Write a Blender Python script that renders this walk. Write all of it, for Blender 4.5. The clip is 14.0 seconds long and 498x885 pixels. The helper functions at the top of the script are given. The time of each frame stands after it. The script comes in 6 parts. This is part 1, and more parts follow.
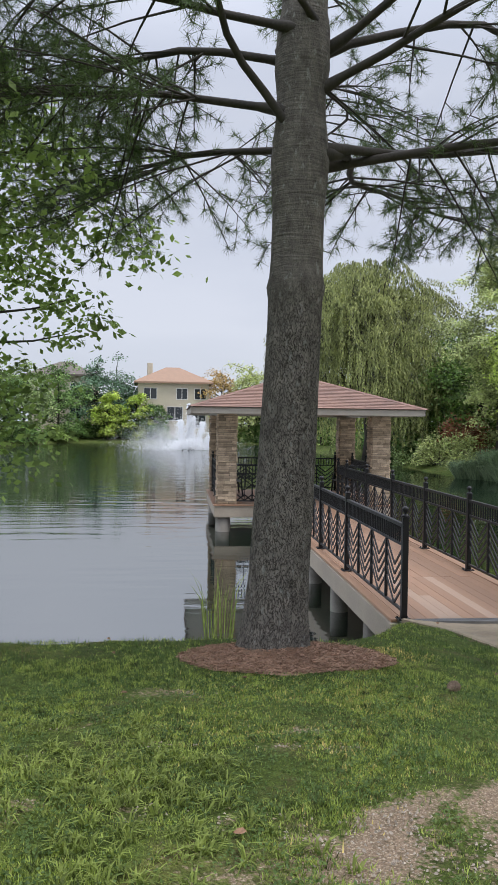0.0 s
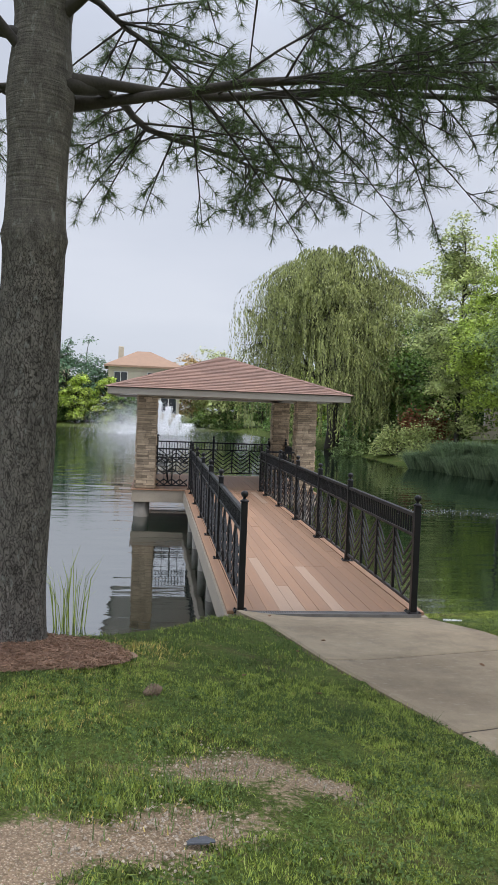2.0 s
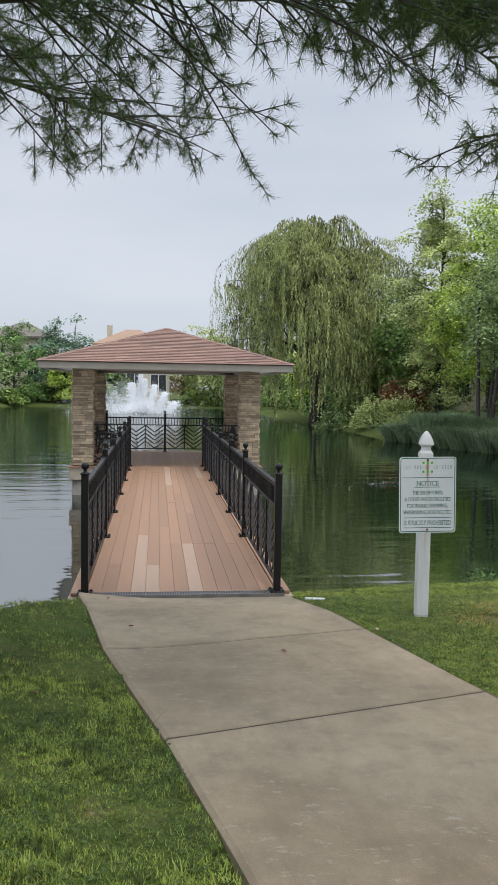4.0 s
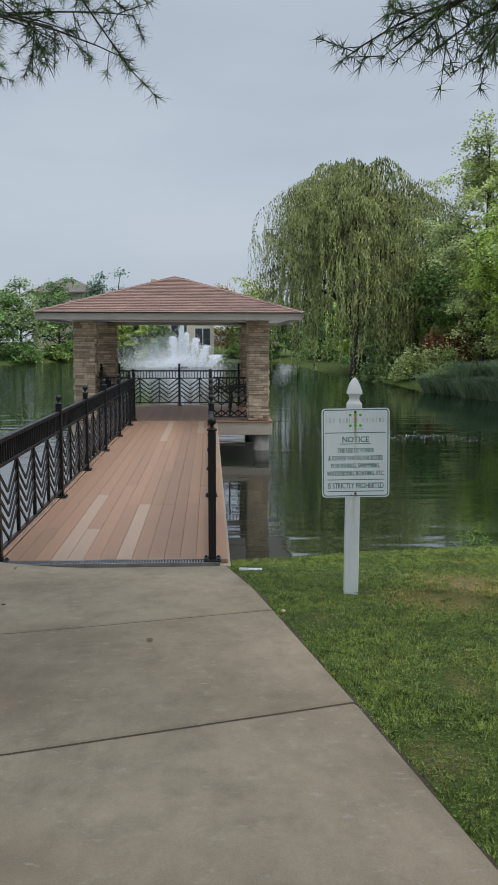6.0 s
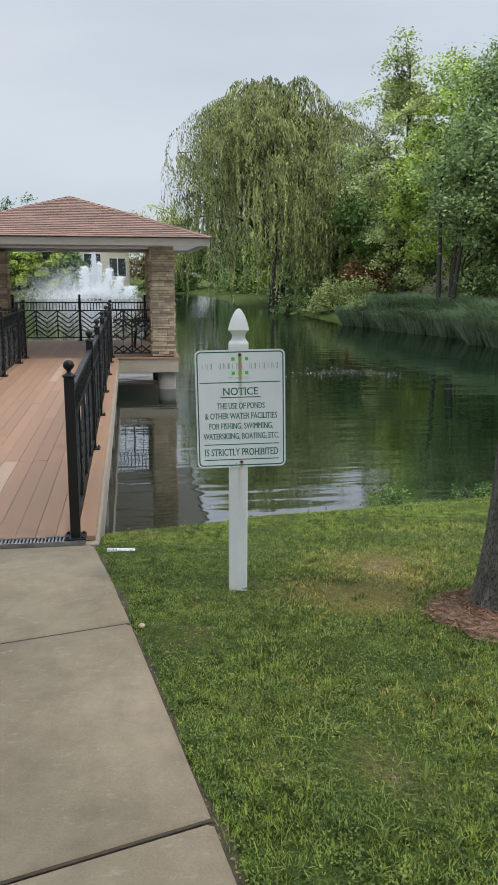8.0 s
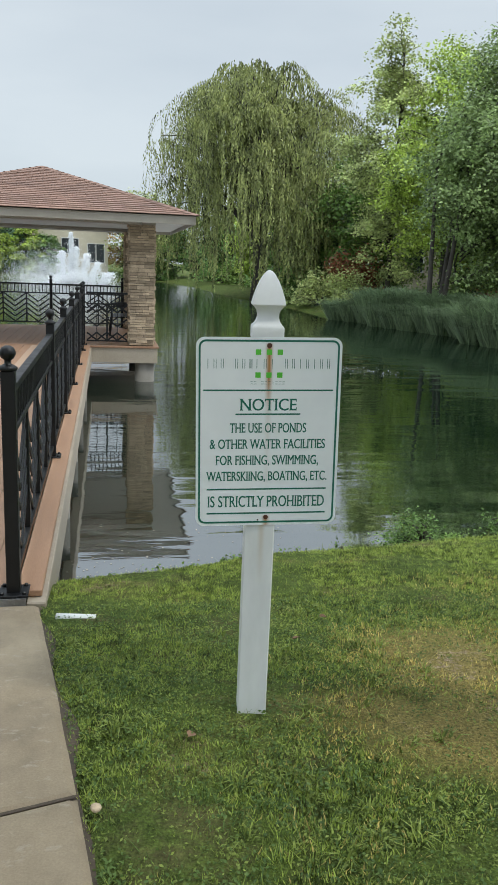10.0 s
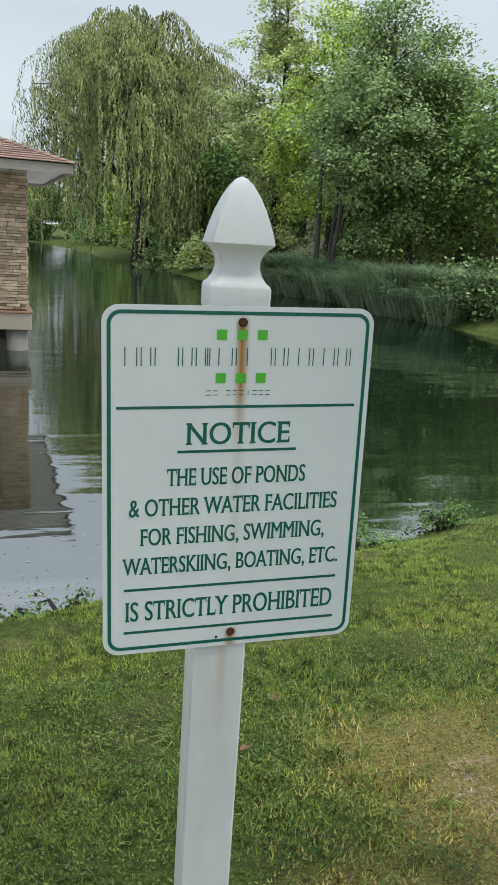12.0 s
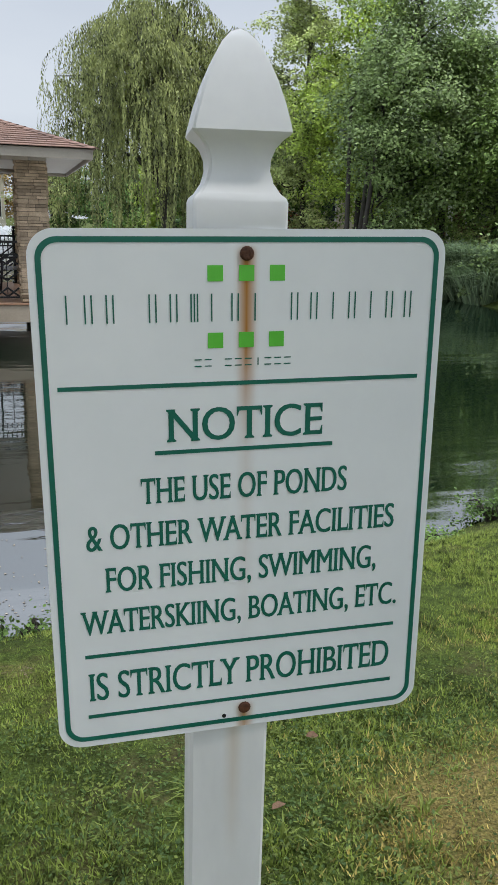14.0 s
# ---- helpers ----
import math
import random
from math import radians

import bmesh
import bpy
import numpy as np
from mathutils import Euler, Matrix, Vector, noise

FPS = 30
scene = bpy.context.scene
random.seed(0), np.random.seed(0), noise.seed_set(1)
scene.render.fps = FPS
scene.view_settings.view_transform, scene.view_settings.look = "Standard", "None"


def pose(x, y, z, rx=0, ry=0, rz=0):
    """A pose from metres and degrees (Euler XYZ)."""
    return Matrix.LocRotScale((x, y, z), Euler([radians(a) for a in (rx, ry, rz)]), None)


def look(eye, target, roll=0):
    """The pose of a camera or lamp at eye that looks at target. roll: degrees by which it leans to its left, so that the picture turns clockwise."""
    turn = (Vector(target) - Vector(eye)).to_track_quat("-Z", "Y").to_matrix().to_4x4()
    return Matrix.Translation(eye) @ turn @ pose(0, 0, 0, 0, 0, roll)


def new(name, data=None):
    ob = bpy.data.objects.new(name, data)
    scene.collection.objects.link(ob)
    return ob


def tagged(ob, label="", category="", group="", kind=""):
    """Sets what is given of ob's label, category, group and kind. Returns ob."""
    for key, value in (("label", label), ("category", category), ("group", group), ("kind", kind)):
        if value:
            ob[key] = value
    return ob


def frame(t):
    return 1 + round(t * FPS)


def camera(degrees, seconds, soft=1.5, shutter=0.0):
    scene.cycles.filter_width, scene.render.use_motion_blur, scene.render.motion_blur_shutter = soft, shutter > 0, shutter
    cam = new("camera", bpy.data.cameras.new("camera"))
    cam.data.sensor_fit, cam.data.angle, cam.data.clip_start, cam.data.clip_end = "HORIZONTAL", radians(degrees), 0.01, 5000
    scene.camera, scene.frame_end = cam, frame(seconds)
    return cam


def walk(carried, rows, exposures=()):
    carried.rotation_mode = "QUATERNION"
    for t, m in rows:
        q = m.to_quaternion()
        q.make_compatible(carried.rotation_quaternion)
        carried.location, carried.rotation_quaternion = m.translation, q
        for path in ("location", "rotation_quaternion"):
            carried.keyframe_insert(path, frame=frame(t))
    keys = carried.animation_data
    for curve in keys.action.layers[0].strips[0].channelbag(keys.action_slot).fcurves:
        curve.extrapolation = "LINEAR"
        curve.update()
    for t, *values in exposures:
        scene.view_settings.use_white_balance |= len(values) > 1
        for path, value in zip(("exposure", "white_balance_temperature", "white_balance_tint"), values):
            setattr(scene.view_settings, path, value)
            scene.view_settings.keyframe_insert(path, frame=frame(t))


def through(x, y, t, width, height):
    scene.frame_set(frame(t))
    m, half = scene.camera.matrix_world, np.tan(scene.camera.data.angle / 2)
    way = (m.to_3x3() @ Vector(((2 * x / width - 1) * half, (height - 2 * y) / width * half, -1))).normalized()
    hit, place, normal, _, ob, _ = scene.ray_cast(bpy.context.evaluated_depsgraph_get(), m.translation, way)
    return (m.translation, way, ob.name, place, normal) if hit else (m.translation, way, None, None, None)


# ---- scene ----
cam = camera(35.2, 14.0, 1.0)
PATH = [
    (0, (1.373, 1.887, 1.909), (1.563, 3.878, 1.861), 0.8),
    (0.5, (1.716, 1.999, 1.92), (1.82, 3.996, 1.894), 2.5),
    (1, (2.135, 2.151, 1.879), (2.291, 4.145, 1.851), 2.5),
    (1.5, (2.588, 2.256, 1.838), (2.782, 4.246, 1.776), 2.2),
    (2, (3.0, 2.314, 1.833), (3.239, 4.298, 1.755), 2.2),
    (2.5, (3.436, 2.441, 1.812), (3.717, 4.419, 1.737), 1.8),
    (3, (3.848, 2.49, 1.781), (4.133, 4.468, 1.696), 1.6),
    (3.5, (4.235, 2.614, 1.736), (4.514, 4.591, 1.62), 1.4),
    (3.7, (4.394, 2.701, 1.738), (4.658, 4.68, 1.614), 1.2),
    (5.8, (5.729, 3.556, 1.655), (5.824, 5.539, 1.416), 0.1),
    (6, (5.807, 3.63, 1.659), (5.906, 5.611, 1.405), 0.1),
    (6.5, (5.976, 3.942, 1.613), (6.166, 5.909, 1.302), 0.1),
    (7, (6.072, 4.254, 1.64), (6.332, 6.199, 1.252), 0.4),
    (7.5, (6.196, 4.639, 1.608), (6.483, 6.572, 1.182), 0.8),
    (7.7, (6.229, 4.754, 1.6), (6.52, 6.688, 1.18), 0.2),
    (9.8, (6.274, 6.352, 1.456), (6.621, 8.273, 1.021), 2.2),
    (10, (6.294, 6.498, 1.426), (6.65, 8.417, 0.989), 2.3),
    (10.5, (6.337, 6.849, 1.412), (6.75, 8.757, 0.977), 2.7),
    (11, (6.31, 7.154, 1.376), (6.813, 9.037, 0.927), 3.1),
    (11.5, (6.343, 7.439, 1.343), (6.92, 9.294, 0.866), 3.7),
    (12, (6.383, 7.681, 1.324), (7.029, 9.505, 0.818), 3.8),
    (12.5, (6.356, 7.854, 1.299), (7.066, 9.644, 0.759), 4.2),
    (13, (6.393, 7.954, 1.283), (7.112, 9.73, 0.708), 3.7),
    (13.5, (6.503, 8.041, 1.254), (7.156, 9.84, 0.672), 2.4),
    (14, (6.549, 8.078, 1.219), (7.111, 9.92, 0.681), 1.6),
]
walk(cam, [(t, look(eye, target, roll)) for t, eye, target, roll in PATH],
     [(0, 0.1, 6450, 15), (3.5, 0.12, 6550, 12), (6.0, -0.26, 6250, 9), (6.6, -0.26, 6250, 9), (7.5, 0.0, 6450, 9), (10.0, 0.13, 6500, 5), (11.5, 0.18, 6500, 5), (13.0, 0.17, 6500, 8), (14.0, 0.1, 6500, 10)])

# ---- world, sun ----
world = bpy.data.worlds.new("overcast_sky")
scene.world = world
world.use_nodes = True
wn, wl = world.node_tree.nodes, world.node_tree.links
wn.clear()
w_out = wn.new("ShaderNodeOutputWorld")
w_bg = wn.new("ShaderNodeBackground")
w_sky = wn.new("ShaderNodeTexSky")
w_sky.sky_type = "NISHITA"
w_sky.sun_disc = False
w_sky.sun_elevation, w_sky.sun_rotation = radians(56), radians(120)
w_co = wn.new("ShaderNodeTexCoord")
w_map = wn.new("ShaderNodeMapping")
w_map.inputs["Scale"].default_value = (1.0, 1.0, 3.5)
w_noise = wn.new("ShaderNodeTexNoise")
w_noise.inputs["Scale"].default_value = 1.6
w_noise.inputs["Detail"].default_value = 5.0
w_ramp = wn.new("ShaderNodeValToRGB")
w_ramp.color_ramp.elements[0].position, w_ramp.color_ramp.elements[0].color = 0.3, (5.2, 5.8, 6.7, 1)
w_ramp.color_ramp.elements[1].position, w_ramp.color_ramp.elements[1].color = 0.7, (6.8, 7.3, 8.0, 1)
w_mix = wn.new("ShaderNodeMix")
w_mix.data_type = "RGBA"
w_mix.inputs["Factor"].default_value = 0.88
wl.new(w_co.outputs["Generated"], w_map.inputs["Vector"])
wl.new(w_map.outputs["Vector"], w_noise.inputs["Vector"])
wl.new(w_noise.outputs["Fac"], w_ramp.inputs["Fac"])
wl.new(w_sky.outputs["Color"], w_mix.inputs["A"])
wl.new(w_ramp.outputs["Color"], w_mix.inputs["B"])
# an overcast sky is brighter overhead than near the horizon
w_sep = wn.new("ShaderNodeSeparateXYZ")
wl.new(w_co.outputs["Generated"], w_sep.inputs[0])
w_up = wn.new("ShaderNodeMapRange")
w_up.interpolation_type = "SMOOTHSTEP"
for key, value in (("From Min", 0.35), ("From Max", 1.0), ("To Min", 1.0), ("To Max", 3.3)):
    w_up.inputs[key].default_value = value
wl.new(w_sep.outputs["Z"], w_up.inputs["Value"])
w_mul = wn.new("ShaderNodeVectorMath")
w_mul.operation = "SCALE"
wl.new(w_mix.outputs["Result"], w_mul.inputs[0])
wl.new(w_up.outputs["Result"], w_mul.inputs["Scale"])
wl.new(w_mul.outputs["Vector"], w_bg.inputs["Color"])
w_bg.inputs["Strength"].default_value = 0.1
wl.new(w_bg.outputs["Background"], w_out.inputs["Surface"])

sun_data = bpy.data.lights.new("sun", "SUN")
sun_data.energy, sun_data.angle, sun_data.color = 1.4, radians(8), (1.0, 0.96, 0.9)
sun = new("sun", sun_data)
sun.matrix_world = look((11, -6.5, 19), (0, 0, 0))

# ---- fitted numbers ----
DECK = -0.265                 # top of the bridge deck
WATER = -1.0
BX, GATE = 4.888, 10.42       # axis of the bridge, its landward end
HALF = 0.935                  # posts, from the axis
GX, GY = 4.888, 25.2          # middle of the pavilion
SLAB = 2.43                   # half the width of its platform
EAVE = 3.11
SIGN = (6.797, 8.97)
PINE = (2.07, 7.4)
PINE2 = (8.2, 8.4)


# ---- mesh tools ----
class MB:
    def __init__(self):
        self.v, self.f = [], []

    def add(self, verts, faces):
        n = len(self.v)
        self.v.extend(tuple(p) for p in verts)
        self.f.extend(tuple(i + n for i in q) for q in faces)

    def box(self, x0, x1, y0, y1, z0, z1, c=0.0, m=None):
        """A box, its upright and top edges cut by c."""
        if c <= 0:
            vs = [(x, y, z) for z in (z0, z1) for x, y in ((x0, y0), (x1, y0), (x1, y1), (x0, y1))]
            fs = [(3, 2, 1, 0), (4, 5, 6, 7)] + [(i, (i + 1) % 4, (i + 1) % 4 + 4, i + 4) for i in range(4)]
        else:
            vs = []
            for z, d in ((z0, c), (z0 + c, 0), (z1 - c, 0), (z1, c)):
                vs += [(x0 + d, y0 + c, z), (x0 + c, y0 + d, z), (x1 - c, y0 + d, z), (x1 - d, y0 + c, z),
                       (x1 - d, y1 - c, z), (x1 - c, y1 - d, z), (x0 + c, y1 - d, z), (x0 + d, y1 - c, z)]
            fs = [tuple(range(7, -1, -1)), tuple(range(24, 32))]
            for k in range(3):
                fs += [(k * 8 + i, k * 8 + (i + 1) % 8, k * 8 + 8 + (i + 1) % 8, k * 8 + 8 + i) for i in range(8)]
        if m is not None:
            vs = [m @ Vector(p) for p in vs]
        self.add(vs, fs)

    def tube(self, pts, radii, n=8, cap=True, wobble=0.0):
        pts = [Vector(p) for p in pts]
        rings = []
        ref = Vector((0.37, 0.81, 0.45)).normalized()
        for i, p in enumerate(pts):
            d = (pts[min(i + 1, len(pts) - 1)] - pts[max(i - 1, 0)]).normalized()
            a = d.cross(ref)
            a = a.normalized() if a.length > 0.05 else d.orthogonal().normalized()
            b = d.cross(a)
            ring = []
            for k in range(n):
                w = 2 * math.pi * k / n
                r = float(radii[i]) * (1 + wobble * noise.noise(Vector((math.cos(w) * 1.7, math.sin(w) * 1.7, p.z * 2.2 + p.x))))
                ring.append(p + r * (math.cos(w) * a + math.sin(w) * b))
            rings.append(ring)
        vs = [p for r in rings for p in r]
        fs = [(i * n + k, i * n + (k + 1) % n, (i + 1) * n + (k + 1) % n, (i + 1) * n + k) for i in range(len(pts) - 1) for k in range(n)]
        if cap:
            fs += [tuple(range(n - 1, -1, -1)), tuple(range((len(pts) - 1) * n, len(pts) * n))]
        self.add(vs, fs)

    def lathe(self, prof, n=16, m=None, square=False):
        """Rings of (radius, z); square: four-sided."""
        k = 4 if square else n
        vs = []
        for r, z in prof:
            for i in range(k):
                w = 2 * math.pi * (i + (0.5 if square else 0)) / k
                q = r * (math.sqrt(2) if square else 1)
                vs.append(Vector((q * math.cos(w), q * math.sin(w), z)))
        if m is not None:
            vs = [m @ p for p in vs]
        fs = [(j * k + i, j * k + (i + 1) % k, (j + 1) * k + (i + 1) % k, (j + 1) * k + i) for j in range(len(prof) - 1) for i in range(k)]
        fs += [tuple(range(k - 1, -1, -1)), tuple(range((len(prof) - 1) * k, len(prof) * k))]
        self.add(vs, fs)

    def mesh(self, name, smooth=False):
        me = bpy.data.meshes.new(name)
        me.from_pydata(self.v, [], self.f)
        if smooth:
            me.polygons.foreach_set("use_smooth", [True] * len(me.polygons))
        me.update()
        return me


def fast_mesh(name, verts, k, smooth=False):
    """A mesh of loose faces of k corners each: verts is (faces * k, 3)."""
    verts = np.asarray(verts, dtype=np.float32).reshape(-1, 3)
    nv = len(verts)
    nf = nv // k
    me = bpy.data.meshes.new(name)
    me.vertices.add(nv)
    me.vertices.foreach_set("co", verts.ravel())
    me.loops.add(nv)
    me.loops.foreach_set("vertex_index", np.arange(nv, dtype=np.int32))
    me.polygons.add(nf)
    me.polygons.foreach_set("loop_start", np.arange(nf, dtype=np.int32) * k)
    me.polygons.foreach_set("loop_total", np.full(nf, k, dtype=np.int32))
    if smooth:
        me.polygons.foreach_set("use_smooth", np.ones(nf, dtype=bool))
    me.update(calc_edges=True)
    return me


def part(name, data, material, parent=None, label="", kind="", at=None):
    """Links a mesh (or an MB) as one object, under a thing if one is given."""
    me = data.mesh(name) if isinstance(data, MB) else data
    if material is not None and not me.materials:
        me.materials.append(material)
    ob = new(name, me)
    if parent is not None:
        ob.parent = parent
    if at is not None:
        ob.matrix_basis = at
    return tagged(ob, label, kind=kind)


def thing(name, label, category, at=None, group="", kind=""):
    ob = new(name)
    ob.empty_display_size = 0.1
    if at is not None:
        ob.matrix_basis = at
    return tagged(ob, label, category, group, kind)


# ---- materials ----
def material(name, rough=0.6, metal=0.0, spec=0.5):
    m = bpy.data.materials.new(name)
    m.use_nodes = True
    b = m.node_tree.nodes["Principled BSDF"]
    b.inputs["Roughness"].default_value = rough
    b.inputs["Metallic"].default_value = metal
    b.inputs["Specular IOR Level"].default_value = spec
    return m, m.node_tree.nodes, m.node_tree.links, b


def coords(n, l, scale=(1, 1, 1), kind="Object"):
    c = n.new("ShaderNodeTexCoord")
    mp = n.new("ShaderNodeMapping")
    mp.inputs["Scale"].default_value = scale
    l.new(c.outputs[kind], mp.inputs["Vector"])
    return mp.outputs["Vector"]


def noise_tex(n, l, vec, scale, detail=4.0, rough=0.6):
    t = n.new("ShaderNodeTexNoise")
    t.inputs["Scale"].default_value = scale
    t.inputs["Detail"].default_value = detail
    t.inputs["Roughness"].default_value = rough
    if vec is not None:
        l.new(vec, t.inputs["Vector"])
    return t.outputs["Fac"]


def ramp(n, l, fac, *stops):
    r = n.new("ShaderNodeValToRGB")
    els = r.color_ramp.elements
    while len(els) < len(stops):
        els.new(0.5)
    for e, (p, c) in zip(els, stops):
        e.position, e.color = p, (*c, 1) if len(c) == 3 else c
    l.new(fac, r.inputs["Fac"])
    return r.outputs["Color"]


def blend(n, l, fac, a, b, mode="MIX"):
    x = n.new("ShaderNodeMix")
    x.data_type, x.blend_type = "RGBA", mode
    for sock, val in ((x.inputs["Factor"], fac), (x.inputs["A"], a), (x.inputs["B"], b)):
        if isinstance(val, (int, float)):
            sock.default_value = val
        elif isinstance(val, tuple):
            sock.default_value = (*val, 1)
        else:
            l.new(val, sock)
    return x.outputs["Result"]


def bump(n, l, b, height, strength, dist=0.01):
    x = n.new("ShaderNodeBump")
    x.inputs["Strength"].default_value = strength
    x.inputs["Distance"].default_value = dist
    l.new(height, x.inputs["Height"])
    l.new(x.outputs["Normal"], b.inputs["Normal"])


def maths(n, l, op, a, b=0.0):
    x = n.new("ShaderNodeMath")
    x.operation = op
    for s, v in zip(x.inputs, (a, b)):
        if isinstance(v, (int, float)):
            s.default_value = v
        else:
            l.new(v, s)
    return x.outputs[0]


def simple(name, dark, light, rough=0.6, scale=6.0, fine=80.0, bumps=0.2, metal=0.0, stretch=(1, 1, 1), spec=0.5, per_object=0.0, per_island=0.0, dist=0.01):
    """Two scales of noise between two colours, with fine relief; per_object and per_island spread the brightness of pieces."""
    m, n, l, b = material(name, rough, metal, spec)
    v = coords(n, l, stretch)
    big, small = noise_tex(n, l, v, scale), noise_tex(n, l, v, fine, 3.0)
    f = maths(n, l, "ADD", maths(n, l, "MULTIPLY", big, 0.65), maths(n, l, "MULTIPLY", small, 0.35))
    col = ramp(n, l, f, (0.32, dark), (0.68, light))
    for amount, kind in ((per_object, "ShaderNodeObjectInfo"), (per_island, "ShaderNodeNewGeometry")):
        if amount:
            src = n.new(kind).outputs["Random" if kind == "ShaderNodeObjectInfo" else "Random Per Island"]
            h = n.new("ShaderNodeHueSaturation")
            l.new(maths(n, l, "ADD", maths(n, l, "MULTIPLY", src, amount), 1 - amount / 2), h.inputs["Value"])
            l.new(col, h.inputs["Color"])
            col = h.outputs["Color"]
    l.new(col, b.inputs["Base Color"])
    l.new(ramp(n, l, big, (0.3, (rough * 0.8,) * 3), (0.7, (min(1, rough * 1.15),) * 3)), b.inputs["Roughness"])
    if bumps:
        bump(n, l, b, f, bumps, dist)
    return m


def leaf_material(name, dark, light, through=0.35, rough=0.55, tint=None, gain=1.9, patch=0.55, low=0.22, tight=0.0, swing=1.0):
    """Leaves: colour by leaf and by clump with inner shade and highlights painted in, part of the light let through."""
    m, n, l, b = material(name, rough, 0.0, 0.35)
    rnd = n.new("ShaderNodeNewGeometry").outputs["Random Per Island"]
    v = coords(n, l)
    dark, light = tuple(c * gain for c in dark), tuple(c * gain for c in light)
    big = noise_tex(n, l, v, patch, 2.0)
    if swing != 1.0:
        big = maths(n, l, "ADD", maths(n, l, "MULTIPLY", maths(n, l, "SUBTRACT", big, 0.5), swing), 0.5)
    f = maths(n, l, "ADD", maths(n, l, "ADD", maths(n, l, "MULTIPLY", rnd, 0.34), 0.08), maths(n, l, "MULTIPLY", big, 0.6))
    # ends pushed past the leaf tones: crown shade below, lit leaves above
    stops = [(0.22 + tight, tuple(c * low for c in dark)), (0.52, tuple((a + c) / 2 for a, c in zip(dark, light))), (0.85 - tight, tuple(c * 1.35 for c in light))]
    if tint:
        stops.append((0.97, tint))
    col = ramp(n, l, f, *stops)
    l.new(col, b.inputs["Base Color"])
    tr = n.new("ShaderNodeBsdfTranslucent")
    l.new(col, tr.inputs["Color"])
    mx = n.new("ShaderNodeMixShader")
    mx.inputs[0].default_value = through
    l.new(b.outputs[0], mx.inputs[1])
    l.new(tr.outputs[0], mx.inputs[2])
    l.new(mx.outputs[0], n["Material Output"].inputs["Surface"])
    return m


M_BLACK = simple("black_painted_iron", (0.004, 0.004, 0.0045), (0.01, 0.01, 0.011), 0.45, 8, 120, 0.12, spec=0.4)
M_DECK = simple("brown_composite_board", (0.27, 0.148, 0.085), (0.385, 0.228, 0.138), 0.6, 2.2, 30, 0.2, stretch=(6, 0.7, 6), per_object=0.2)
M_DECKPALE = simple("pale_composite_board", (0.35, 0.23, 0.155), (0.46, 0.32, 0.225), 0.6, 2.2, 30, 0.25, stretch=(6, 0.7, 6), per_object=0.1)
M_FASCIA = simple("weathered_tan_fascia", (0.27, 0.225, 0.17), (0.41, 0.35, 0.27), 0.7, 1.5, 40, 0.2)
M_CONC = simple("concrete_pile", (0.13, 0.12, 0.1), (0.27, 0.25, 0.22), 0.85, 2.0, 60, 0.4)
M_STONE = simple("stacked_stone_veneer", (0.24, 0.178, 0.118), (0.52, 0.405, 0.28), 0.85, 5, 60, 0.6, per_island=0.85)
M_MORTAR = simple("dark_mortar", (0.07, 0.06, 0.05), (0.11, 0.09, 0.075), 0.9)
M_ROOF = simple("brown_red_shingle", (0.2, 0.117, 0.088), (0.34, 0.21, 0.16), 0.85, 1.2, 70, 0.4, per_island=0.3)
M_TRIM = simple("taupe_painted_trim", (0.3, 0.27, 0.225), (0.38, 0.345, 0.29), 0.55, 2, 50, 0.1)
M_SOFFIT = simple("pale_soffit", (0.45, 0.42, 0.37), (0.55, 0.52, 0.46), 0.7, 2, 50, 0.1)
M_STEEL = simple("dull_steel_grate", (0.2, 0.2, 0.2), (0.38, 0.38, 0.37), 0.45, 8, 90, 0.2, metal=0.7)
M_VINYL = simple("white_vinyl", (0.73, 0.74, 0.74), (0.81, 0.82, 0.81), 0.5, 3.0, 40, 0.03)


def walkway_material():
    m, n, l, b = material("tan_concrete", 0.85, 0.0, 0.3)
    v = coords(n, l)
    big, mid, fine = noise_tex(n, l, v, 0.9, 5), noise_tex(n, l, v, 5.0, 5), noise_tex(n, l, v, 160.0, 3)
    c = ramp(n, l, big, (0.28, (0.21, 0.161, 0.105)), (0.48, (0.305, 0.244, 0.165)), (0.7, (0.39, 0.315, 0.215)))
    c = blend(n, l, ramp(n, l, mid, (0.48, (0, 0, 0)), (0.72, (0.5,) * 3)), c, (0.2, 0.163, 0.118))
    c = blend(n, l, 0.5, c, ramp(n, l, noise_tex(n, l, coords(n, l, (1.0, 0.45, 1)), 13.0, 6, 0.7), (0.32, (0.78,) * 3), (0.68, (1.15,) * 3)), "MULTIPLY")
    c = blend(n, l, ramp(n, l, noise_tex(n, l, coords(n, l, (0.6, 1.0, 1)), 22.0, 5, 0.7), (0.58, (0, 0, 0)), (0.7, (0.5,) * 3)), c, (0.45, 0.4, 0.33))
    c = blend(n, l, 0.4, c, ramp(n, l, fine, (0.3, (0.55,) * 3), (0.7, (1.0,) * 3)), "MULTIPLY")
    rnd = n.new("ShaderNodeObjectInfo").outputs["Random"]
    h = n.new("ShaderNodeHueSaturation")
    l.new(maths(n, l, "ADD", maths(n, l, "MULTIPLY", rnd, 0.14), 0.93), h.inputs["Value"])
    l.new(c, h.inputs["Color"])
    l.new(h.outputs["Color"], b.inputs["Base Color"])
    bump(n, l, b, maths(n, l, "ADD", fine, mid), 0.25, 0.004)
    return m


M_WALK = walkway_material()


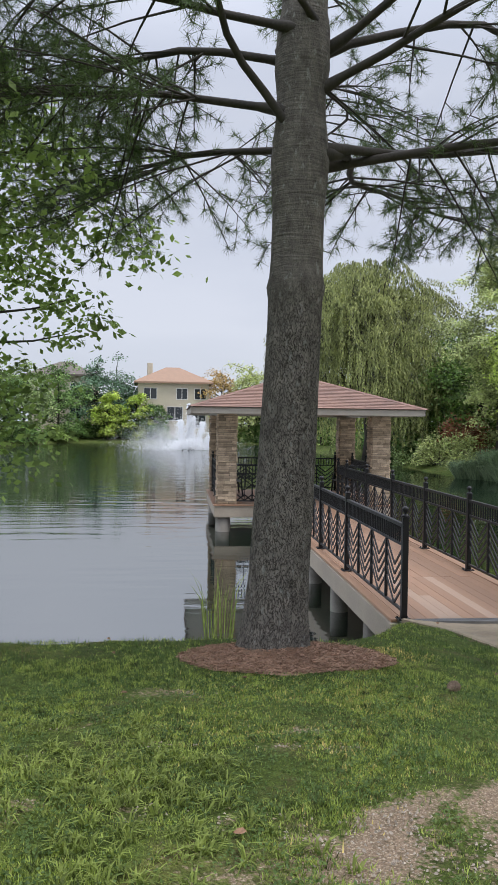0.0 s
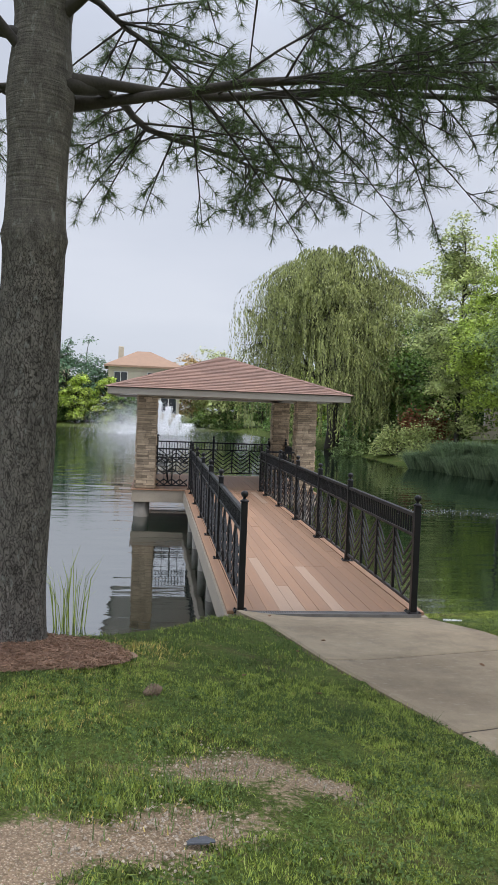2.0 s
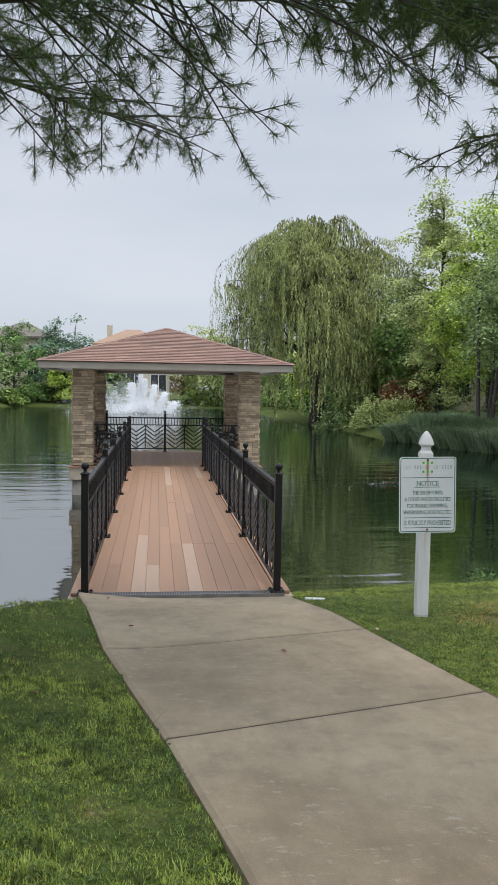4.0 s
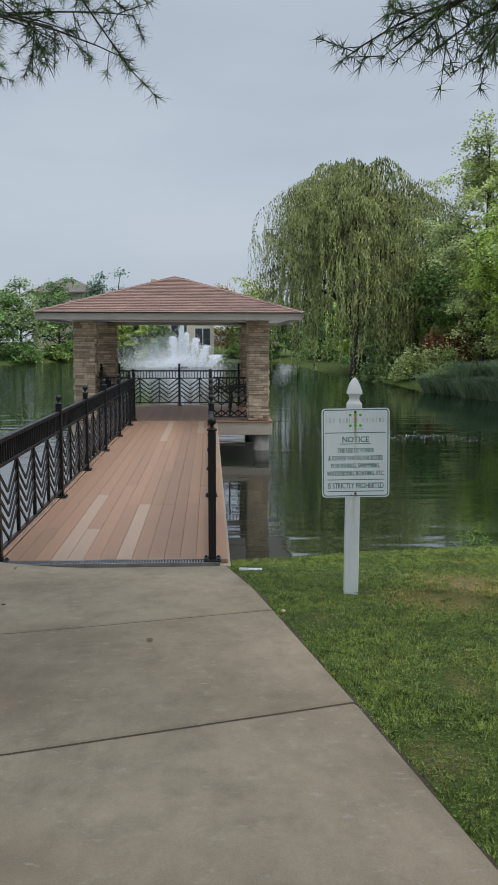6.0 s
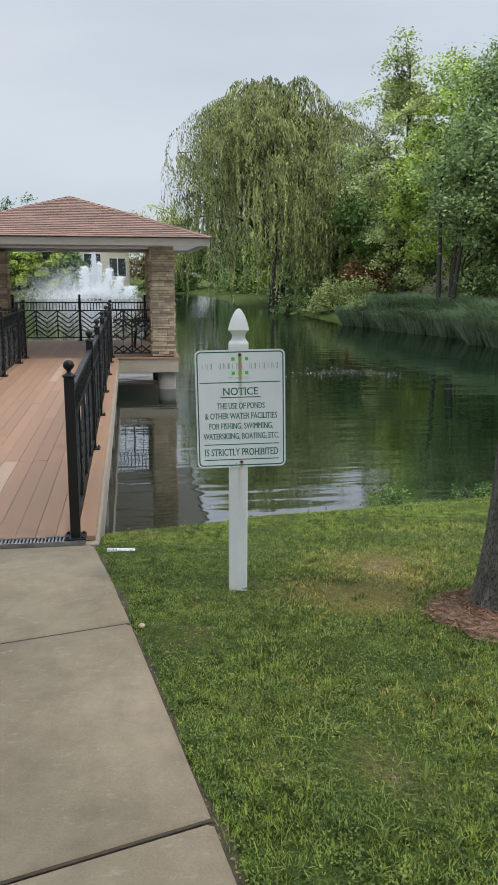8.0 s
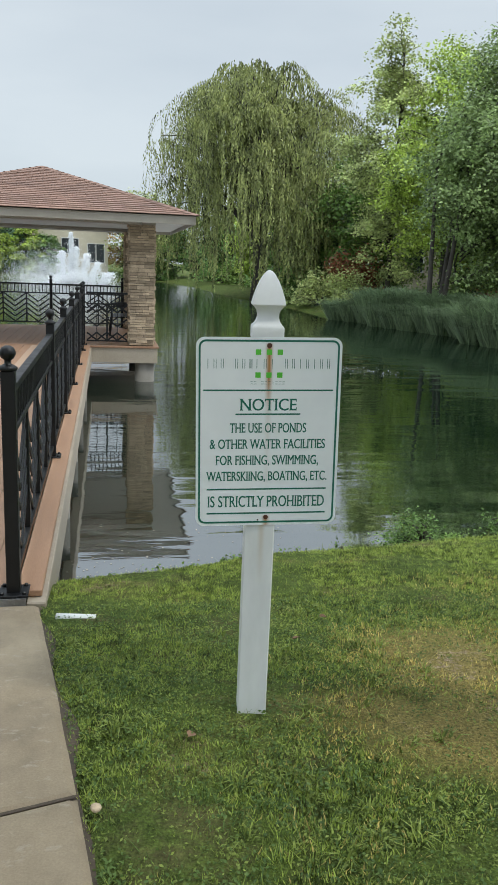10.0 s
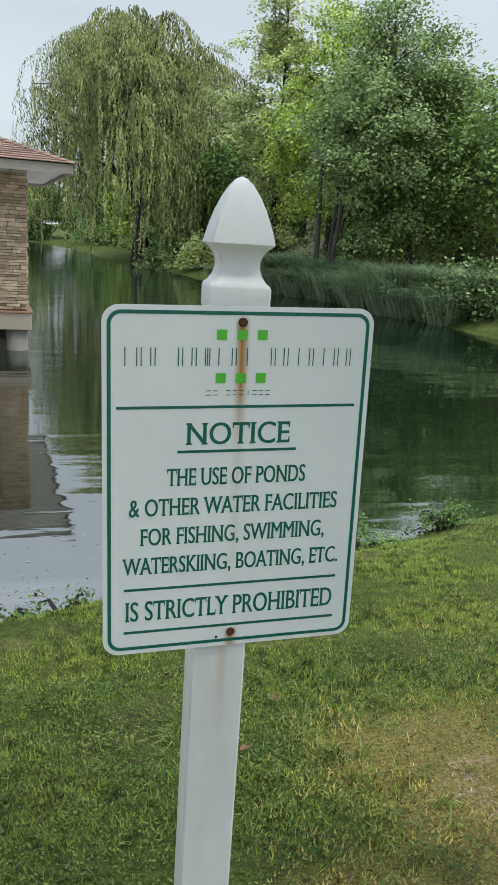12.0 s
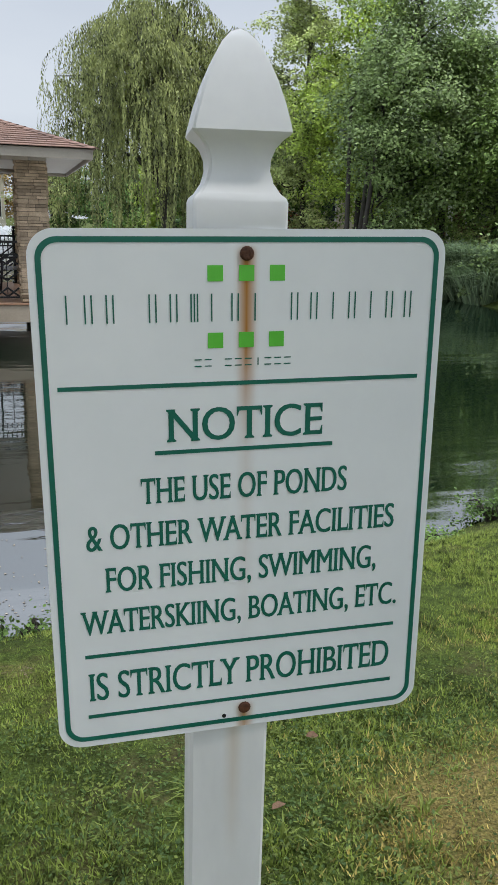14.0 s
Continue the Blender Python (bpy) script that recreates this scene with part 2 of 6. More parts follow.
def water_material():
    m, n, l, b = material("murky_pond_water", 0.03, 0.0, 0.5)
    b.inputs["IOR"].default_value = 5.4
    v = coords(n, l)
    c = ramp(n, l, noise_tex(n, l, v, 0.06, 3), (0.35, (0.004, 0.011, 0.006)), (0.65, (0.006, 0.014, 0.008)))
    l.new(c, b.inputs["Base Color"])
    v1, v2 = coords(n, l, (0.35, 1.6, 1)), coords(n, l, (0.8, 2.6, 1))
    a = noise_tex(n, l, v1, 1.0, 2.0, 0.45)
    f = noise_tex(n, l, v2, 5.0, 2.0, 0.5)
    patch = ramp(n, l, noise_tex(n, l, coords(n, l, (0.5, 1, 1)), 0.07, 2), (0.45, (0.1,) * 3), (0.65, (1.0,) * 3))
    # wind on the open water, calm under the banks
    sep = n.new("ShaderNodeSeparateXYZ")
    l.new(v, sep.inputs[0])
    far_y = ramp(n, l, maths(n, l, "MULTIPLY", sep.outputs["Y"], 0.01), (0.3, (0, 0, 0)), (0.5, (1, 1, 1)))
    open_x = ramp(n, l, maths(n, l, "MULTIPLY", maths(n, l, "ADD", sep.outputs["X"], 60.0), 0.01), (0.62, (1, 1, 1)), (0.68, (0, 0, 0)))
    wind = maths(n, l, "MULTIPLY", far_y, open_x)
    g_ = noise_tex(n, l, coords(n, l, (0.5, 1.6, 1)), 2.2, 2.0, 0.5)
    h = maths(n, l, "ADD", a, maths(n, l, "MULTIPLY", maths(n, l, "MULTIPLY", f, patch), 0.16))
    h = maths(n, l, "ADD", h, maths(n, l, "MULTIPLY", maths(n, l, "MULTIPLY", g_, wind), 1.1))
    bump(n, l, b, h, 0.3, 0.05)
    return m


M_WATER = water_material()


def ground_material():
    """Lawn with worn and gravelly patches."""
    m, n, l, b = material("lawn_soil", 0.95, 0.0, 0.15)
    v = coords(n, l)
    big, mid, fine = noise_tex(n, l, v, 0.35, 4), noise_tex(n, l, v, 2.2, 5), noise_tex(n, l, v, 45.0, 4)
    green = ramp(n, l, mid, (0.3, (0.055, 0.08, 0.017)), (0.55, (0.1, 0.14, 0.029)), (0.75, (0.18, 0.165, 0.05)))
    green = blend(n, l, 0.7, green, ramp(n, l, noise_tex(n, l, v, 28.0, 4), (0.35, (0.45,) * 3), (0.65, (1.3,) * 3)), "MULTIPLY")
    green = blend(n, l, 0.7, green, ramp(n, l, noise_tex(n, l, v, 110.0, 4), (0.32, (0.3,) * 3), (0.68, (1.5,) * 3)), "MULTIPLY")
    thatch = ramp(n, l, maths(n, l, "ADD", maths(n, l, "MULTIPLY", noise_tex(n, l, v, 1.4, 4), 0.6), maths(n, l, "MULTIPLY", noise_tex(n, l, v, 9.0, 4), 0.4)), (0.52, (0, 0, 0)), (0.64, (0.5,) * 3))
    green = blend(n, l, thatch, green, ramp(n, l, noise_tex(n, l, v, 60.0, 4), (0.3, (0.06, 0.042, 0.024)), (0.7, (0.19, 0.14, 0.075))))
    parched = n.new("ShaderNodeAttribute")
    parched.attribute_name = "dry"
    patchy = ramp(n, l, maths(n, l, "ADD", parched.outputs["Fac"], maths(n, l, "MULTIPLY", maths(n, l, "SUBTRACT", mid, 0.5), 1.2)), (0.35, (0, 0, 0)), (0.75, (0.7,) * 3))
    green = blend(n, l, patchy, green, ramp(n, l, noise_tex(n, l, v, 90.0, 5, 0.75), (0.36, (0.08, 0.056, 0.024)), (0.64, (0.46, 0.345, 0.12))))
    vor = n.new("ShaderNodeTexVoronoi")
    vor.inputs["Scale"].default_value = 120.0
    l.new(v, vor.inputs["Vector"])
    sand = ramp(n, l, vor.outputs["Distance"], (0.0, (0.58, 0.49, 0.37)), (0.45, (0.27, 0.2, 0.135)))
    sand = blend(n, l, 0.5, sand, ramp(n, l, vor.outputs["Color"], (0.2, (0.4,) * 3), (0.8, (1.5,) * 3)), "MULTIPLY")
    att = n.new("ShaderNodeAttribute")
    att.attribute_name = "worn"
    mask = ramp(n, l, maths(n, l, "ADD", att.outputs["Fac"], maths(n, l, "ADD", maths(n, l, "MULTIPLY", maths(n, l, "SUBTRACT", mid, 0.5), 1.8), maths(n, l, "MULTIPLY", maths(n, l, "SUBTRACT", fine, 0.5), 1.6))), (0.36, (0, 0, 0)), (0.66, (1, 1, 1)))
    l.new(blend(n, l, mask, green, sand), b.inputs["Base Color"])
    bump(n, l, b, maths(n, l, "ADD", fine, vor.outputs["Distance"]), 0.6, 0.02)
    return m


M_GROUND = ground_material()


def bark_material(name, dark, light):
    """Small cracked plates below, smoother with fine cross lines higher up the trunk."""
    m, n, l, b = material(name, 0.92, 0.0, 0.2)
    v = coords(n, l, (1, 1, 0.5))
    nz = n.new("ShaderNodeTexNoise")
    nz.inputs["Scale"].default_value = 22.0
    nz.inputs["Detail"].default_value = 4.0
    l.new(v, nz.inputs["Vector"])
    warp = n.new("ShaderNodeMix")
    warp.data_type = "RGBA"
    warp.inputs["Factor"].default_value = 0.11
    l.new(v, warp.inputs["A"])
    l.new(nz.outputs["Color"], warp.inputs["B"])
    vor = n.new("ShaderNodeTexVoronoi")
    vor.inputs["Scale"].default_value = 46.0
    vor.feature = "DISTANCE_TO_EDGE"
    l.new(warp.outputs["Result"], vor.inputs["Vector"])
    big, mid, fine = noise_tex(n, l, v, 3.5, 5), noise_tex(n, l, v, 16, 5), noise_tex(n, l, v, 110, 4)
    lines = noise_tex(n, l, coords(n, l, (5, 5, 60)), 1.0, 4)
    sep = n.new("ShaderNodeSeparateXYZ")
    l.new(n["Texture Coordinate"].outputs["Object"], sep.inputs[0])
    high = ramp(n, l, maths(n, l, "MULTIPLY", maths(n, l, "ADD", sep.outputs["Z"], maths(n, l, "MULTIPLY", big, 0.6)), 0.2), (0.5, (0, 0, 0)), (0.62, (1, 1, 1)))
    plates = ramp(n, l, vor.outputs["Distance"], (0.0, (0.1,) * 3), (0.12, (1, 1, 1)))
    h = blend(n, l, high, plates, ramp(n, l, lines, (0.3, (0.55,) * 3), (0.7, (0.95,) * 3)))
    c = blend(n, l, h, dark, light)
    c = blend(n, l, 0.75, c, ramp(n, l, mid, (0.3, (0.5,) * 3), (0.7, (1.35,) * 3)), "MULTIPLY")
    c = blend(n, l, 0.5, c, ramp(n, l, fine, (0.3, (0.5,) * 3), (0.7, (1.3,) * 3)), "MULTIPLY")
    c = blend(n, l, ramp(n, l, noise_tex(n, l, v, 24.0, 3), (0.6, (0, 0, 0)), (0.68, (0.6,) * 3)), c, (0.3, 0.305, 0.27))
    l.new(c, b.inputs["Base Color"])
    bump(n, l, b, maths(n, l, "ADD", h, maths(n, l, "MULTIPLY", fine, 0.6)), 0.7, 0.02)
    return m


M_BARK = bark_material("grey_pine_bark", (0.024, 0.02, 0.016), (0.215, 0.195, 0.165))
M_LIMB = simple("pine_limb_bark", (0.032, 0.027, 0.022), (0.08, 0.07, 0.057), 0.9, 6, 60, 0.6)
M_NEEDLE = leaf_material("pine_needles", (0.032, 0.062, 0.02), (0.1, 0.15, 0.045), 0.25, gain=1.3)
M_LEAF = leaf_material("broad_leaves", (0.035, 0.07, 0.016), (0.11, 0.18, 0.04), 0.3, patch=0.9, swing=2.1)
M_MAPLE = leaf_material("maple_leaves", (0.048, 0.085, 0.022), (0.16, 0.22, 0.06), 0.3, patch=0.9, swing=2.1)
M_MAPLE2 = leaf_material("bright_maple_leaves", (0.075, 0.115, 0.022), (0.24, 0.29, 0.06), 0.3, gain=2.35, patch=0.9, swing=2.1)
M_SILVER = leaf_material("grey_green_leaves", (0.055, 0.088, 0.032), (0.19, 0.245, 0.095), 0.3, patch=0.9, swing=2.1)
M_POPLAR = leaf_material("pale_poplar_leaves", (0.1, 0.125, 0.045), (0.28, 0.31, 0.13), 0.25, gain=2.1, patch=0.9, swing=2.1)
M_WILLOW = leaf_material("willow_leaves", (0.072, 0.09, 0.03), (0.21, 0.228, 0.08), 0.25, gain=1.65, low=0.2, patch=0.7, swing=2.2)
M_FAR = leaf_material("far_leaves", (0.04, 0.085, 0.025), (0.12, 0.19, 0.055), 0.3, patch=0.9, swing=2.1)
M_SPRUCE = leaf_material("spruce_needles", (0.03, 0.07, 0.04), (0.09, 0.15, 0.085), 0.2)
M_AUTUMN = leaf_material("turning_leaves", (0.16, 0.12, 0.04), (0.34, 0.24, 0.1), 0.3)
M_RUST = leaf_material("russet_leaves", (0.09, 0.035, 0.02), (0.2, 0.08, 0.04), 0.3)
M_LIME = leaf_material("yellow_green_leaves", (0.14, 0.17, 0.06), (0.33, 0.36, 0.15), 0.35)
M_REED = leaf_material("blue_green_blades", (0.07, 0.11, 0.06), (0.17, 0.22, 0.12), 0.3, gain=1.8, low=0.35)
M_GRASS = leaf_material("lawn_blades", (0.1, 0.142, 0.025), (0.185, 0.225, 0.048), 0.35, 0.5, (0.3, 0.26, 0.09), gain=1.9, patch=13.0, low=0.22, tight=0.06, swing=3.1)


# ---- ground, water ----
def sstep(a, b, x):
    t = np.clip((x - a) / (b - a), 0, 1)
    return t * t * (3 - 2 * t)


def lawn(x, y):
    """Height of the near lawn, which falls towards the pond."""
    fall = np.where(y < 5.15, 0.03 * (5.15 - y), -0.095 * (y - 5.15))
    return 0.5 + np.clip(fall, -1.2, 0.12) - 0.25 * sstep(2.3, 4.8, x) - 0.06 * np.maximum(0, y - 9.2)


def pond(x, y):
    """Roughly the way inside the pond's edge, in metres; under 0 on land."""
    wob = 0.18 * np.sin(x * 1.9) + 0.1 * np.sin(x * 4.3 + 1) 
    near = y - (12.03 - 2.88 * sstep(4.6, 2.6, x) + 0.02 * x + 0.3 * np.maximum(0, x - 6.0) + 0.35 * wob)
    xr = 19.9 - 2.6 * sstep(35, 47, y) - 0.6 * sstep(50, 60, y) + 1.4 * np.sin(y * 0.16) * sstep(60, 75, y) - 1.5 * sstep(70, 100, y) + 16 * sstep(26, 12, y)
    right = xr - x + 0.3 * np.sin(y * 0.9)
    far = 112 + 3 * np.sin(x * 0.11) - y
    left = x + 60 - 43 * sstep(70, 93, y) - 7 * sstep(95, 112, y)
    return np.minimum(np.minimum(near, right), np.minimum(far, left))


def ground_z(x, y):
    x, y = np.asarray(x, float), np.asarray(y, float)
    d = pond(x, y)
    away = np.sqrt((x - 5) ** 2 + (y - 5) ** 2)
    bank = -0.75 + np.clip(-d * 0.075, 0, 1.6)
    land = lawn(x, y) * (1 - sstep(12, 24, away)) + bank * sstep(12, 24, away)
    wet = WATER - 0.06 - np.clip(d * 0.6, 0, 1.2)
    k = sstep(0.0, 1.35, -d)
    return np.where(d > 0, wet, (WATER - 0.06) * (1 - k) + land * k)


def spaced(lo, hi, a, b, fine, grow=1.35):
    mid = list(np.arange(a, b, fine))
    out, s, p = [], fine, b
    while p < hi:
        out.append(p)
        s *= grow
        p += min(s, 40)
    head, s, p = [], fine, a
    while p > lo:
        s *= grow
        p -= min(s, 40)
        head.append(p)
    return np.array(head[::-1] + mid + out + [hi])


WORN = [(1.95, 5.25, 0.2, 0.08, 0.95), (1.7, 5.62, 0.2, 0.06, 0.5), (2.2, 4.55, 0.42, 0.17, 1.0), (2.8, 4.72, 0.45, 0.18, 1.0), (3.2, 4.9, 0.32, 0.2, 0.9), (3.35, 5.35, 0.27, 0.3, 0.95),
        (1.35, 6.25, 0.3, 0.1, 0.55), (3.0, 4.25, 0.6, 0.14, 0.7), (0.6, 5.3, 0.3, 0.12, 0.5), (1.2, 4.7, 0.25, 0.1, 0.5), (3.75, 5.3, 0.2, 0.1, 0.5),
        (7.72, 9.2, 0.36, 0.26, 0.42), (7.25, 8.8, 0.3, 0.18, 0.36), (2.05, 4.42, 0.3, 0.12, 1.0), (2.5, 4.35, 0.6, 0.18, 1.0), (1.78, 4.2, 0.25, 0.08, 0.9), (2.55, 4.68, 0.3, 0.1, 0.9),
        (1.34, 5.36, 0.15, 0.06, 0.8), (0.84, 5.59, 0.2, 0.05, 0.7), (0.8, 4.78, 0.1, 0.07, 0.9), (2.0, 5.5, 0.2, 0.05, 0.6), (1.55, 4.62, 0.06, 0.12, 0.6), (3.5, 5.5, 0.18, 0.08, 0.9), (3.74, 5.38, 0.14, 0.07, 0.8)]


def worn_at(x, y):
    w = np.zeros_like(x)
    for cx, cy, rx, ry, s in WORN:
        w = np.maximum(w, s * np.exp(-(((x - cx) / rx) ** 2 + ((y - cy) / ry) ** 2)))
    return w * (1 + 0.8 * np.sin(x * 9.3 + 2 * np.sin(y * 3.1)) * np.sin(y * 6.1 + 1.5 * np.sin(x * 4.2)))


def bumps_at(spots):
    def f(x, y):
        w = np.zeros_like(x)
        for cx, cy, r, s in spots:
            w = np.maximum(w, s * np.exp(-((x - cx) ** 2 + (y - cy) ** 2) / r ** 2))
        return w
    return f


DRY = bumps_at([(7.5, 9.5, 0.28, 1.0), (7.7, 9.15, 0.42, 1.0), (7.2, 8.9, 0.3, 0.95), (7.45, 8.7, 0.38, 0.95), (7.9, 9.5, 0.45, 0.8), (7.0, 8.0, 0.3, 0.35), (6.5, 9.7, 0.25, 0.3)])


JOINTS = [((3.9, 10.33), (5.95, 10.33)), ((4.3, 7.92), (6.21, 8.49)), ((4.68, 6.28), (6.435, 6.85)), ((5.0, 4.62), (6.66, 5.05)),
          ((5.27, 2.84), (6.95, 3.27)), ((5.48, 1.0), (7.26, 1.45)), ((5.6, -0.8), (7.4, -0.4)), ((5.65, -2.6), (7.45, -2.3))]


def walk_span(y):
    """Edges of the walkway at y."""
    at = [-j[0][1] for j in JOINTS], [-j[1][1] for j in JOINTS]
    return np.interp(-y, at[0], [j[0][0] for j in JOINTS]), np.interp(-y, at[1], [j[1][0] for j in JOINTS])


gx, gy = spaced(-900, 900, -4, 14, 0.13), spaced(-500, 1500, -1.5, 13.5, 0.13)
GXX, GYY = np.meshgrid(gx, gy)
zz = ground_z(GXX, GYY)
near_k = np.exp(-((GXX - 5) ** 2 + (GYY - 6) ** 2) / 120.0)
zz = zz + near_k * 0.018 * (np.sin(GXX * 5.1 + GYY * 2.3) * np.sin(GYY * 4.7 - GXX * 1.9)) 
edge_lo, edge_hi = walk_span(GYY)
under = sstep(0.0, 0.07, np.minimum(GXX - edge_lo - 0.02, edge_hi - GXX - 0.02)) * (GYY < 10.4)
zz = zz - 0.09 * under
nx, ny = len(gx), len(gy)
idx = np.arange(nx * ny).reshape(ny, nx)
quads = np.stack([idx[:-1, :-1], idx[:-1, 1:], idx[1:, 1:], idx[1:, :-1]], -1).reshape(-1, 4)
g_mesh = bpy.data.meshes.new("ground")
g_mesh.from_pydata(np.stack([GXX, GYY, zz], -1).reshape(-1, 3).tolist(), [], quads.tolist())
g_mesh.polygons.foreach_set("use_smooth", [True] * len(g_mesh.polygons))
w_attr = g_mesh.attributes.new("worn", "FLOAT", "POINT")
w_attr.data.foreach_set("value", worn_at(GXX, GYY).ravel().astype(np.float32))
d_attr = g_mesh.attributes.new("dry", "FLOAT", "POINT")
d_attr.data.foreach_set("value", DRY(GXX, GYY).ravel().astype(np.float32))
g_mesh.update()
tagged(part("ground", g_mesh, M_GROUND), "mown green lawn with worn gravelly patches sloping to a pond", "ground", kind="structure")

mb = MB()
mb.add([(-90, 10.2, WATER), (60, 10.2, WATER), (60, 125, WATER), (-90, 125, WATER)], [(0, 1, 2, 3)])
tagged(part("water", mb, M_WATER), "dark green rippled pond water reflecting sky and trees", "pond", kind="structure")


# ---- concrete walkway ----
def walk_z(x, y):
    return float(lawn(np.float64(x), np.float64(y))) + 0.02


walkway = thing("walkway", "tan concrete footpath of cast slabs leading to the bridge", "footpath", kind="structure")
for (a0, b0), (a1, b1) in zip(JOINTS[:-1], JOINTS[1:]):
    mb = MB()
    n, g = 10, 0.008
    A0, B0, A1, B1 = (Vector(p) for p in (a0, b0, a1, b1))
    run = (A1 - A0).length
    top, rows = [], []
    ts = [g / run, 0.012] + [i / n for i in range(1, n)] + [0.988, 1 - g / run]
    ss = [0.0, 0.012] + [i / n for i in range(1, n)] + [0.988, 1.0]
    for i, t in enumerate(ts):
        p, q = A0.lerp(A1, t), B0.lerp(B1, t)
        for k, s in enumerate(ss):
            r = p.lerp(q, s)
            low = 0.012 if i in (0, len(ts) - 1) or k in (0, len(ss) - 1) else 0.0
            top.append((r.x, r.y, walk_z(r.x, r.y) - low))
    w = len(ss)
    fs = [(i * w + k, (i + 1) * w + k, (i + 1) * w + k + 1, i * w + k + 1) for i in range(len(ts) - 1) for k in range(w - 1)]
    loop = [k for k in range(w)] + [i * w + w - 1 for i in range(1, len(ts))] + [(len(ts) - 1) * w + k for k in range(w - 2, -1, -1)] + [i * w for i in range(len(ts) - 2, 0, -1)]
    base = len(top)
    top += [(top[i][0], top[i][1], top[i][2] - 0.12) for i in loop]
    fs += [(loop[i], loop[(i + 1) % len(loop)], base + (i + 1) % len(loop), base + i) for i in range(len(loop))]
    fs.append(tuple(base + i for i in reversed(range(len(loop)))))
    mb.add(top, fs)
    me = mb.mesh("slab")
    part("slab", me, M_WALK, walkway)

# dirt-filled joints and the bare soil strip along the slabs
M_SOIL = simple("dark_soil", (0.035, 0.026, 0.018), (0.095, 0.07, 0.046), 0.95, 14, 120, 0.6)
for a1, b1 in JOINTS[1:-1]:
    mb = MB()
    A, B = Vector(a1), Vector(b1)
    d = (A - B).orthogonal().normalized() * 0.007
    n = 12
    rows = [(A.lerp(B, i / n) + s * d) for i in range(n + 1) for s in (-1, 1)]
    mb.add([(p.x, p.y, walk_z(p.x, p.y) - 0.0045) for p in rows], [(2 * i, 2 * i + 1, 2 * i + 3, 2 * i + 2) for i in range(n)])
    part("joint_filler", mb, M_SOIL, walkway, "dark dirt in the slab joint")
for side, out in ((1, 1),):
    mb = MB()
    ys = np.arange(0.0, 10.3, 0.07)
    xs = np.interp(-ys, [-j[side][1] for j in JOINTS], [j[side][0] for j in JOINTS])
    vs = []
    for i, (x, y) in enumerate(zip(xs, ys)):
        w = 0.02 + 0.045 * noise.noise(Vector((side * 9, float(y) * 2.3, 0)))
        vs += [(x - out * 0.03, y, float(lawn(x, y)) + 0.012), (x + out * max(0.004, w), y, float(lawn(x, y)) + 0.004)]
    mb.add(vs, [(2 * i, 2 * i + 1, 2 * i + 3, 2 * i + 2) for i in range(len(ys) - 1)])
    part("soil_edge", mb, M_SOIL, walkway, "bare soil along the slab edge")

# ---- bridge ----
bridge = thing("bridge", "wooden footbridge on concrete piles with brown boards", "footbridge", pose(BX, GATE, DECK))
LEN = GY - SLAB - GATE
rng = random.Random(4)
BOARD = 0.143
board_meshes = {}


def board_mesh(length, key, mat, width=BOARD):
    k = (round(length, 2), key, round(width, 3))
    if k not in board_meshes:
        b = MB()
        b.box(-width / 2 + 0.001, width / 2 - 0.001, 0.0015, length - 0.0015, -0.025, 0.0, 0.002)
        board_meshes[k] = b.mesh("deck_board")
        board_meshes[k].materials.append(mat)
    return board_meshes[k]


cols = 13
for i in range(cols):
    x = (i - (cols - 1) / 2) * BOARD
    y = 0.06
    first = True
    while y < LEN - 0.01:
        ln = min(rng.choice([1.2, 2.4, 3.0, 3.66]) if first else rng.choice([2.4, 3.66, 3.66, 4.9]), LEN - y)
        if LEN - y - ln < 0.5:
            ln = LEN - y
        pale = (first and i in (4, 7)) or rng.random() < 0.06
        part("deck_board", board_mesh(ln, "pale" if pale else "brown", M_DECKPALE if pale else M_DECK), None, bridge, at=pose(x, y, rng.uniform(-0.002, 0.001)))
        y += ln
        first = False
for s in (-1, 1):
    b = MB()
    b.box(-0.065, 0.065, 0.02, LEN - 0.005, -0.03, 0.006, 0.004)
    part("edge_board", b, M_DECK, bridge, "brown edge board under the railing", at=pose(s * (HALF + 0.072), 0, 0))
    b = MB()
    b.box(-0.05, 0.05, -0.05, LEN - 0.01, -0.33, -0.034, 0.006)
    part("fascia_beam", b, M_FASCIA, bridge, "weathered grey-tan side beam", at=pose(s * (HALF + 0.112), 0, 0))
    for y in (1.35, 3.5, 5.7, 7.9, 10.1):
        b = MB()
        b.lathe([(0.14, -2.2), (0.14, -0.335)], 18)
        me = b.mesh("support_post", True)
        part("support_post", me, M_CONC, bridge, "round grey concrete pile", at=pose(s * (HALF - 0.02), y, 0))
b = MB()
b.box(-0.93, 0.93, 0.0, LEN - 0.02, -0.2, -0.06)
part("joist_deck", b, M_FASCIA, bridge, "dark timber joists")
b = MB()
b.box(-1.1, 1.1, -0.9, -0.07, -0.9, -0.13)
abut = part("abutment", b, M_CONC, bridge, "concrete footing at the landward end")

